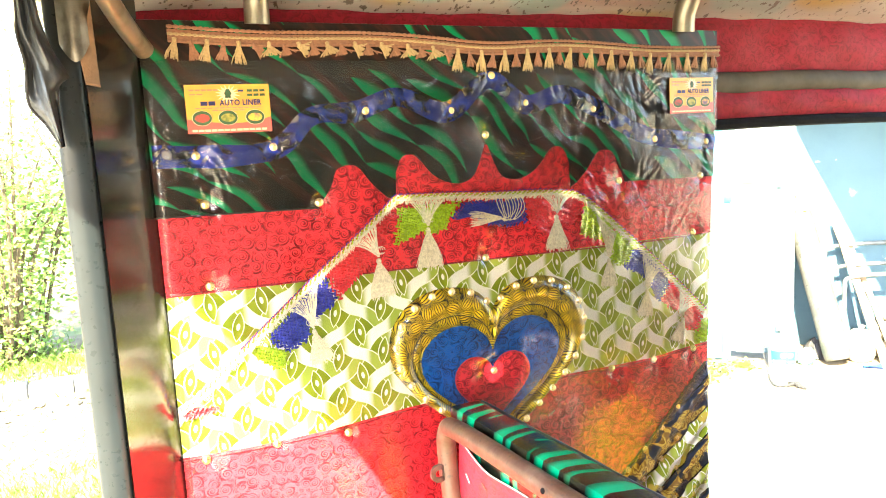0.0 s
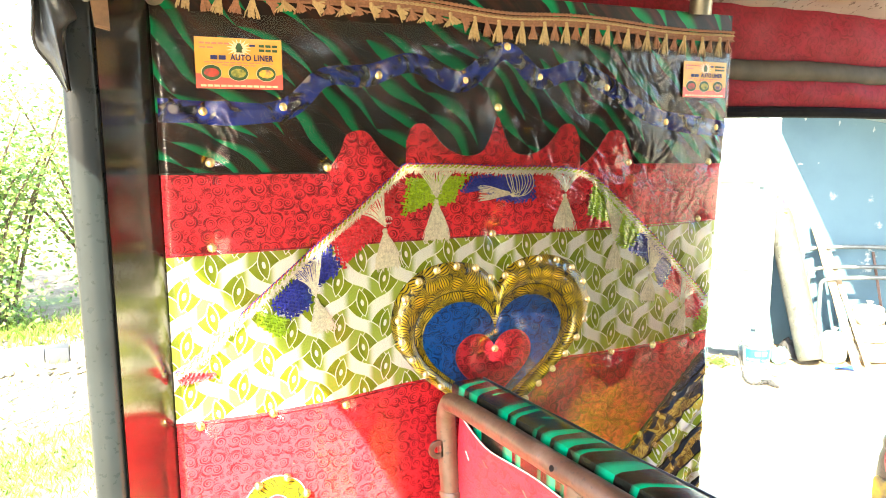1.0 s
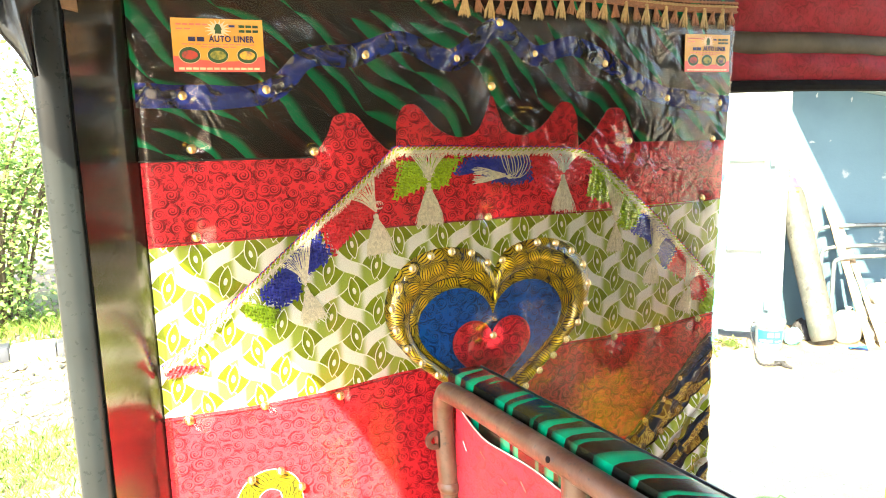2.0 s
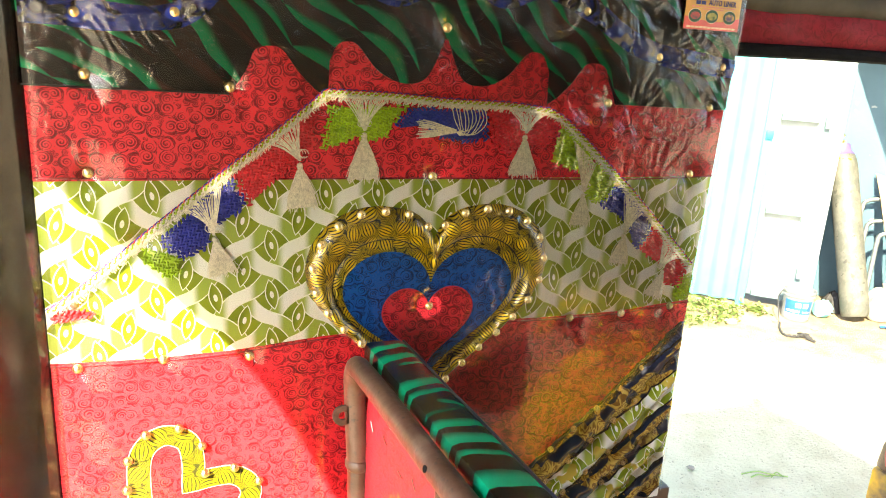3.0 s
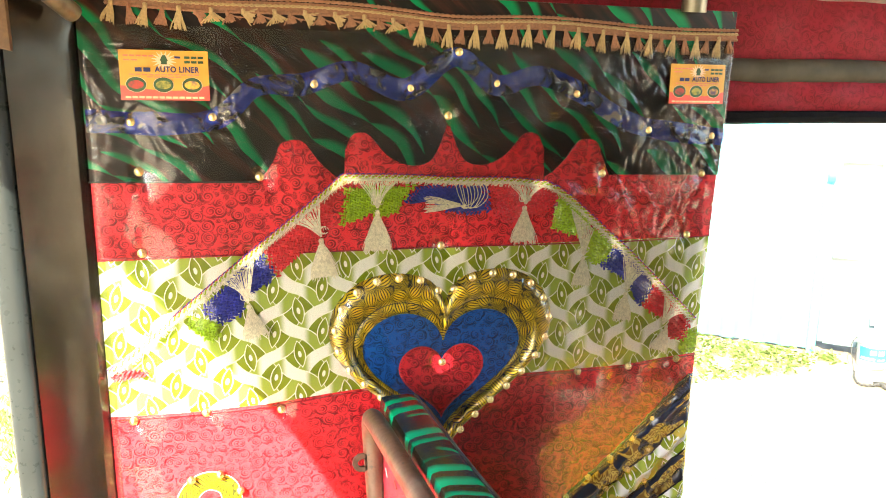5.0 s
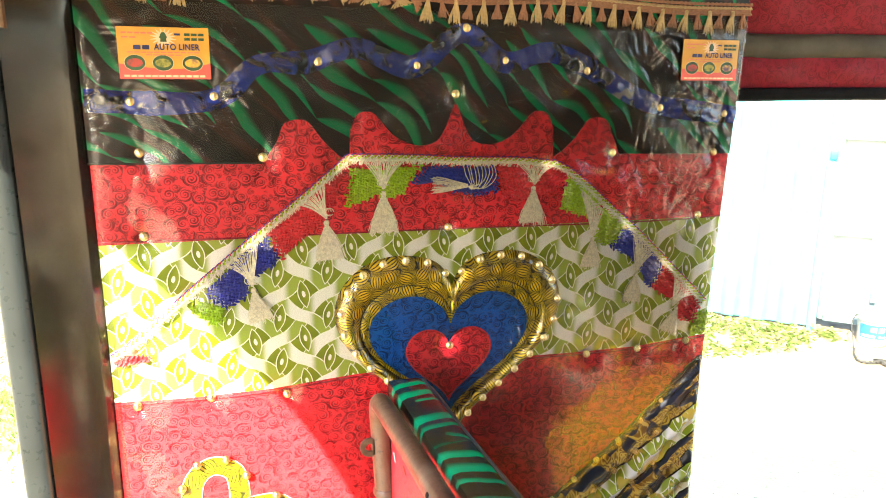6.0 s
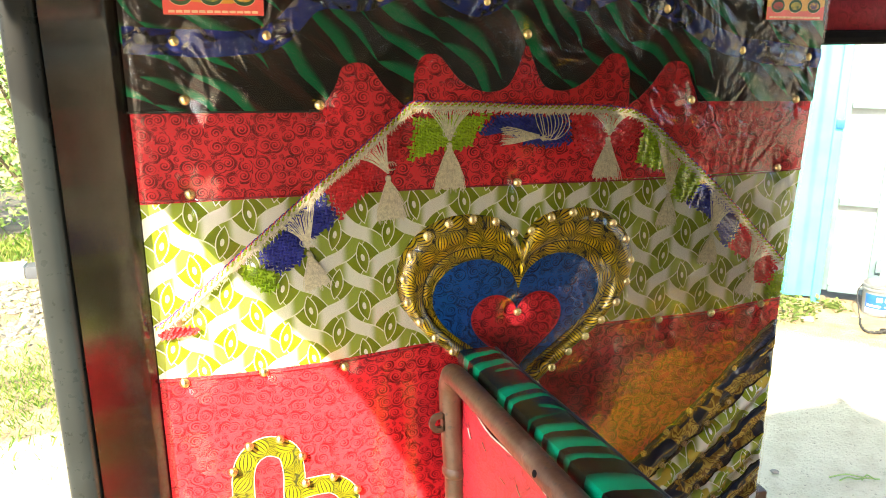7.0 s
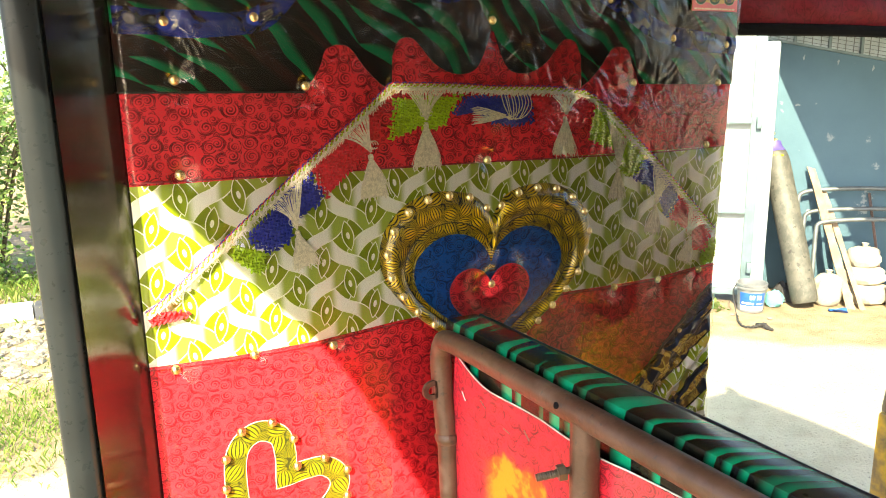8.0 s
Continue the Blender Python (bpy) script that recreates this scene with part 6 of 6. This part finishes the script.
def stitched(m, poly, ang, rng, du=0.0056, dv=0.0038):
    """Crochet stitches filling an outline, rows along the angle."""
    ca, sa = math.cos(ang), math.sin(ang)
    cx, cz = sum(q[0] for q in poly) / len(poly), sum(q[1] for q in poly) / len(poly)
    n = 24
    for i in range(-n, n + 1):
        for j in range(-n, n + 1):
            u, v = (i + 0.5 * (j % 2)) * du, j * dv
            x, z = cx + u * ca - v * sa, cz + u * sa + v * ca
            if not inside(x + rng.uniform(-.0012, .0012), z + rng.uniform(-.0012, .0012), poly) or rng.random() < 0.03:
                continue
            t = ang + (0.75 if j % 2 else -0.75) + rng.uniform(-0.25, 0.25)
            a, b = Vector((math.cos(t), 0, math.sin(t))) * du * 0.70, Vector((-math.sin(t), 0, math.cos(t))) * dv * 0.42
            c = Vector((x, -0.0052 - rng.uniform(0, 0.0008), z))
            up = Vector((0, -0.0030, 0))
            m.add([c - a, c - a * 0.4 - b, c + a * 0.4 - b, c + a, c + a * 0.4 + b, c - a * 0.4 + b, c - a * 0.45 + up, c + a * 0.45 + up],
                  [(0, 1, 6), (1, 2, 7, 6), (2, 3, 7), (3, 4, 7), (4, 5, 6, 7), (5, 0, 6)])


def build_garland():
    g = thing("tasselled_garland", (0.53, -0.004, 1.61), "crocheted garland in lime, red and blue with cream silk tassels", "garland")
    rng = random.Random(31)
    line = curve([(0.106, 1.386), (0.131, 1.403), (0.198, 1.460), (0.275, 1.523), (0.333, 1.569), (0.385, 1.612)], 10) + curve([(0.392, 1.619), (0.471, 1.617), (0.531, 1.613), (0.610, 1.611), (0.658, 1.606)], 10) + curve([(0.664, 1.606), (0.685, 1.596), (0.711, 1.577), (0.776, 1.522), (0.844, 1.465), (0.932, 1.393)], 10)
    pts = []
    for a, b in zip(line, line[1:]):
        n = max(1, int(math.dist(a, b) / 0.0016))
        pts += [(a[0] + (b[0] - a[0]) * k / n, a[1] + (b[1] - a[1]) * k / n) for k in range(n)]
    # lime chain stitch, fine blue and red threads over it, a cream cord under it
    for mat, ph, off, amp, rad in ((M_LIME, 0.0, 0.0012, 0.0019, 0.00085), (M_CREAM, math.pi, 0.0012, 0.0019, 0.00095), (M_CREAM, 1.0, -0.0024, 0.0009, 0.0011), (M_CREAM, 4.1, -0.0030, 0.0010, 0.0010),
                                  (M_YBLUE, 0.5, 0.0044, 0.0005, 0.0006), (M_YRED, 2.6, 0.0040, 0.0009, 0.0006)):
        path = []
        for k in range(len(pts) - 2):
            x, z = pts[k]
            dx, dz = pts[k + 1][0] - x, pts[k + 1][1] - z
            d = math.hypot(dx, dz) + 1e-9
            w = amp * math.sin(k * 1.35 + ph) + off
            path.append((x - dz / d * w, -(0.0078 + 0.0013 * math.cos(k * 1.35 + ph)), z + dx / d * w))
        part("braid_cord", Mb().tube(path, rad, 5), mat, g)
    # cream heading under the braid
    m = Mb()
    for k in range(0, len(pts) - 2):
        x, z = pts[k]
        dx, dz = pts[k + 1][0] - x, pts[k + 1][1] - z
        d = math.hypot(dx, dz) + 1e-9
        nx, nz = (dz / d, -dx / d) if dx >= 0 else (-dz / d, dx / d)
        ln = rng.uniform(0.005, 0.0095)
        m.tube([(x, -0.0065, z), (x + nx * ln * 0.6 + dx / d * 0.001, -0.0074, z + nz * ln * 0.6), (x + nx * ln + rng.uniform(-.001, .001), -0.006, z + nz * ln)], 0.0008, 4)
    part("heading", m, M_CREAM, g, "cream knotted heading threads")
    patches = (
        ("red_patch", M_YRED, [(0.106, 1.378), (0.112, 1.372), (0.145, 1.378), (0.150, 1.384), (0.112, 1.390)], 0.1),
        ("lime_patch", M_LIME, [(0.197, 1.452), (0.213, 1.448), (0.238, 1.438), (0.236, 1.424), (0.226, 1.414), (0.200, 1.432)], 0.6),
        ("blue_patch", M_YBLUE, [(0.213, 1.455), (0.236, 1.436), (0.262, 1.447), (0.268, 1.470), (0.300, 1.490), (0.308, 1.500), (0.294, 1.525), (0.262, 1.506)], 0.7),
        ("red_patch", M_YRED, [(0.294, 1.530), (0.300, 1.503), (0.309, 1.494), (0.330, 1.516), (0.352, 1.536), (0.372, 1.552), (0.384, 1.600), (0.366, 1.590)], 0.7),
        ("lime_patch", M_LIME, [(0.396, 1.606), (0.386, 1.558), (0.402, 1.561), (0.424, 1.571), (0.446, 1.567), (0.464, 1.572), (0.472, 1.588), (0.486, 1.607)], -1.0),
        ("blue_patch", M_YBLUE, [(0.486, 1.606), (0.467, 1.582), (0.497, 1.586), (0.526, 1.571), (0.556, 1.567), (0.590, 1.570), (0.584, 1.605)], 0.1),
        ("red_patch", M_YRED, [(0.586, 1.604), (0.592, 1.566), (0.614, 1.555), (0.634, 1.564), (0.664, 1.560), (0.690, 1.590), (0.660, 1.602)], -0.4),
        ("lime_patch", M_LIME, [(0.684, 1.594), (0.676, 1.545), (0.690, 1.538), (0.722, 1.530), (0.740, 1.548), (0.730, 1.563)], -0.8),
        ("lime_patch", M_LIME, [(0.738, 1.546), (0.728, 1.503), (0.745, 1.488), (0.765, 1.496), (0.776, 1.520)], -0.8),
        ("blue_patch", M_YBLUE, [(0.776, 1.520), (0.754, 1.488), (0.790, 1.470), (0.804, 1.452), (0.822, 1.420), (0.846, 1.450), (0.838, 1.468)], -0.7),
        ("red_patch", M_YRED, [(0.846, 1.456), (0.826, 1.424), (0.862, 1.404), (0.884, 1.396), (0.876, 1.372), (0.914, 1.364), (0.924, 1.396), (0.892, 1.424)], -0.7),
        ("lime_patch", M_LIME, [(0.914, 1.380), (0.902, 1.352), (0.918, 1.344), (0.938, 1.352), (0.938, 1.380)], -0.7))
    for name, mat, poly, ang in patches:
        m = Mb()
        cx, cz = sum(q[0] for q in poly) / len(poly), sum(q[1] for q in poly) / len(poly)
        m.slab([(x + (cx - x) * 0.16, z + (cz - z) * 0.16) for x, z in poly], 0.0040, 0.0048)
        stitched(m, poly, ang, rng)
        part(name, m, mat, g, "crocheted yarn patch", False)
    # fans of cream thread, each with a silk tassel
    big = []
    for k in range(3):
        m = Mb()
        m.lathe((0, 0, 0), (0, 0, -1), [(0.0, 0.0), (0.0022, 0.001), (0.003, 0.004), (0.0022, 0.0075), (0.0030, 0.009), (0.0, 0.0095)], 10)
        prof = [(0.003, 0.0), (0.0062, 0.008), (0.0095, 0.018), (0.0125, 0.030), (0.0145, 0.040)]
        m.grid(lambda u, v: (lambda r, h: (r * math.cos(2 * math.pi * u) * (1 + 0.05 * math.sin(u * 113)), r * 0.10 * math.sin(2 * math.pi * u), -0.008 - h * (1 + 0.03 * math.sin(u * 61 + k))))(prof[int(v * 4 + 0.5)][0] * 0.93, prof[int(v * 4 + 0.5)][1]), 60, 5, True)
        strands(m, (0, -0.0028, -0.007), (0, 0, -1), 0.043, 0.0145, 34, rng, 0.00055, 0.08)
        strands(m, (0, -0.0015, -0.007), (0, 0, -1), 0.045, 0.0165, 14, rng, 0.0004, 0.2)
        big.append(mesh_of("silk_tassel", m, M_CREAM))
    fans = ((0.271, 1.462, 0.010, 0.86, -0.22, 0.262, 1.505), (0.363, 1.543, 0.006, 1.0, -0.08, 0.345, 1.578), (0.435, 1.577, 0.0, 1.06, 0.0, 0.436, 1.612), (0.636, 1.577, 0.0, 0.98, 0.02, 0.640, 1.603),
            (0.726, 1.503, 0.0, 0.82, 0.05, 0.722, 1.556), (0.796, 1.447, 0.0, 0.82, 0.12, 0.806, 1.490), (0.868, 1.392, 0.0, 0.78, 0.35, 0.886, 1.424))
    for i, (x, z, _, k, tilt, fx, fz) in enumerate(fans):
        ob = new("silk_tassel", big[i % 3])
        under(ob, g)
        ob.location, ob.scale, ob.rotation_euler = (x, -0.0068, z), (k * 1.25, 0.8, k * 1.05), (0, tilt, 0)
        m = Mb()
        for s in range(20):
            w = (s / 19 - 0.5) * 2
            if 0.39 < fx < 0.66:
                top = (fx + 0.024 * w, fz)
            else:
                sl = 0.80 if fx < 0.5 else -0.84
                top = (fx + 0.018 * w, fz + 0.018 * w * sl)
            mx, mz = x + (top[0] - x) * 0.45 + rng.uniform(-.0015, .0015), z + 0.007 + (top[1] - z) * 0.38
            m.tube(curve([(top[0], -0.0072, top[1]), (mx, -0.0084, mz), (x + rng.uniform(-.0012, .0012), -0.0086, z + 0.002)], 4), 0.00078, 4)
        for s in range(4):
            rr = rng.uniform(0.003, 0.0055)
            m.tube([(x + 0.003 * (s - 1.5) + rr * math.cos(a * 0.7), -0.0090, z + 0.010 + rr * math.sin(a * 0.7)) for a in range(9)], 0.0006, 4)
        part("thread_fan", m, M_CREAM, g, "cream knotted thread fan")
    # the tassel that lies sideways
    m = Mb()
    strands(m, (0.545, -0.0085, 1.580), (-1.0, 0, 0.05), 0.048, 0.011, 34, rng, 0.0006, 0.1)
    for s in range(10):
        x = 0.538 + 0.0045 * s
        m.tube(curve([(x, -0.0075, 1.609), (x + 0.004, -0.009, 1.592 + rng.uniform(-.004, .004)), (0.549 + 0.002 * s, -0.009, 1.577 + rng.uniform(-.002, .006)), (0.545, -0.0088, 1.579)], 4), 0.00065, 4)
    part("thread_fan", m, M_CREAM, g, "cream tassel lying sideways")
    for ob in g.children:
        if ob.name.split(".")[0] != "silk_tassel":
            for v in ob.data.vertices:
                v.co.x = lean_in(v.co.x, v.co.z)


def build_cards():
    for x0, x1, z0, z1 in ((0.1435, 0.2385, 1.711, 1.766), (0.8385, 0.9235, 1.7135, 1.7665)):
        w, h = x1 - x0, z1 - z0
        c = thing("printed_card", (x0 + w / 2, -0.012, z0), "yellow and red printed trade card stuck on the film", "printed card", "printed cards on the panel")
        at = lambda u, v: (x0 + u * w, z0 + v * h)
        y = 0.0148

        def plate(name, outline, dep, mat, parent, label=""):
            return part(name, Mb().slab([at(*q) for q in outline], dep - 0.0006, dep, 0.0001), mat, parent, label, False)

        card = plate("card", [(0, 0), (1, 0), (1, 1), (0, 1)], y, M_CARD_Y, c)
        plate("foot", [(0, 0), (1, 0), (1, 0.31), (0.86, 0.25), (0.68, 0.20), (0.5, 0.19), (0.3, 0.22), (0.12, 0.27), (0, 0.29)], y + 0.0004, M_CARD_R, c, "red printed foot")
        for i, (u, mat) in enumerate(((0.175, M_PHOTO_R), (0.48, M_PHOTO_G), (0.805, M_PHOTO_Y))):
            for r, mt, dep, nm in ((0.118, M_PALE, 0.0008, "oval_rim"), (0.112, M_GREEN_INK, 0.0012, "oval"), (0.086, mat, 0.0016, "oval_print")):
                ring = [(u + r * math.cos(2 * math.pi * k / 24), 0.31 + r * (1.34 if r > 0.1 else 1.0) * math.sin(2 * math.pi * k / 24)) for k in range(24)]
                plate(nm, ring, y + dep, mt, c)
        sun_pts = []
        for k in range(32):
            r = 0.15 if k % 2 else 0.075
            sun_pts.append((0.5 + r * math.cos(2 * math.pi * k / 32), 0.80 + r * 1.35 * math.sin(2 * math.pi * k / 32)))
        plate("emblem_burst", [(u, min(0.985, v)) for u, v in sun_pts], y + 0.0004, M_PALE, c)
        plate("emblem", [(0.462, 0.72), (0.538, 0.72), (0.53, 0.775), (0.545, 0.80), (0.53, 0.86), (0.515, 0.905), (0.485, 0.905), (0.47, 0.86), (0.455, 0.80), (0.47, 0.775)], y + 0.0008, M_GREEN_INK, c)
        bars = [(0.05, 0.40, 0.885, 0.035, M_PINK), (0.05, 0.22, 0.80, 0.03, M_PINK), (0.62, 0.70, 0.865, 0.04, M_INK), (0.73, 0.96, 0.865, 0.05, M_GREEN_INK), (0.73, 0.96, 0.775, 0.05, M_GREEN_INK),
                (0.10, 0.90, 0.515, 0.022, M_PINK), (0.30, 0.70, 0.465, 0.022, M_PINK), (0.05, 0.95, 0.055, 0.042, M_PALE), (0.17, 0.36, 0.61, 0.085, M_INK)]
        for u0, u1, v, t, mat in bars:
            n = max(1, int((u1 - u0) / 0.07))
            for k in range(n):
                a, b = u0 + (u1 - u0) * k / n, u0 + (u1 - u0) * (k + 0.82) / n
                plate("print_bar", [(a, v - t / 2), (b, v - t / 2), (b, v + t / 2), (a, v + t / 2)], y + 0.0008, mat, c)
        txt = bpy.data.curves.new("lettering", "FONT")
        txt.body, txt.size, txt.extrude, txt.offset = "AUTO LINER", h * 0.165, 0.0002, 0.00022
        txt.space_character = 1.08
        ob = new("lettering", txt)
        ob.matrix_world = pose(x0 + 0.395 * w, -(y + 0.0010), z0 + 0.565 * h, 90, 0, 0)
        bpy.context.view_layer.update()
        me = bpy.data.meshes.new_from_object(ob.evaluated_get(bpy.context.evaluated_depsgraph_get()))
        wide = max(v.co.x for v in me.vertices)
        me.transform(ob.matrix_world @ Matrix.Diagonal((0.50 * w / wide, 1, 1, 1)))
        bpy.data.objects.remove(ob)
        me.materials.clear()
        me.materials.append(M_INK)
        part("lettering", me, M_INK, c, "dark blue lettering")


build_ground()
build_shed()
build_hedge()
build_vehicle()
build_partition()
build_panel()
build_garland()
build_fringe()
build_cards()
build_yard_things()
build_kerb_and_litter()
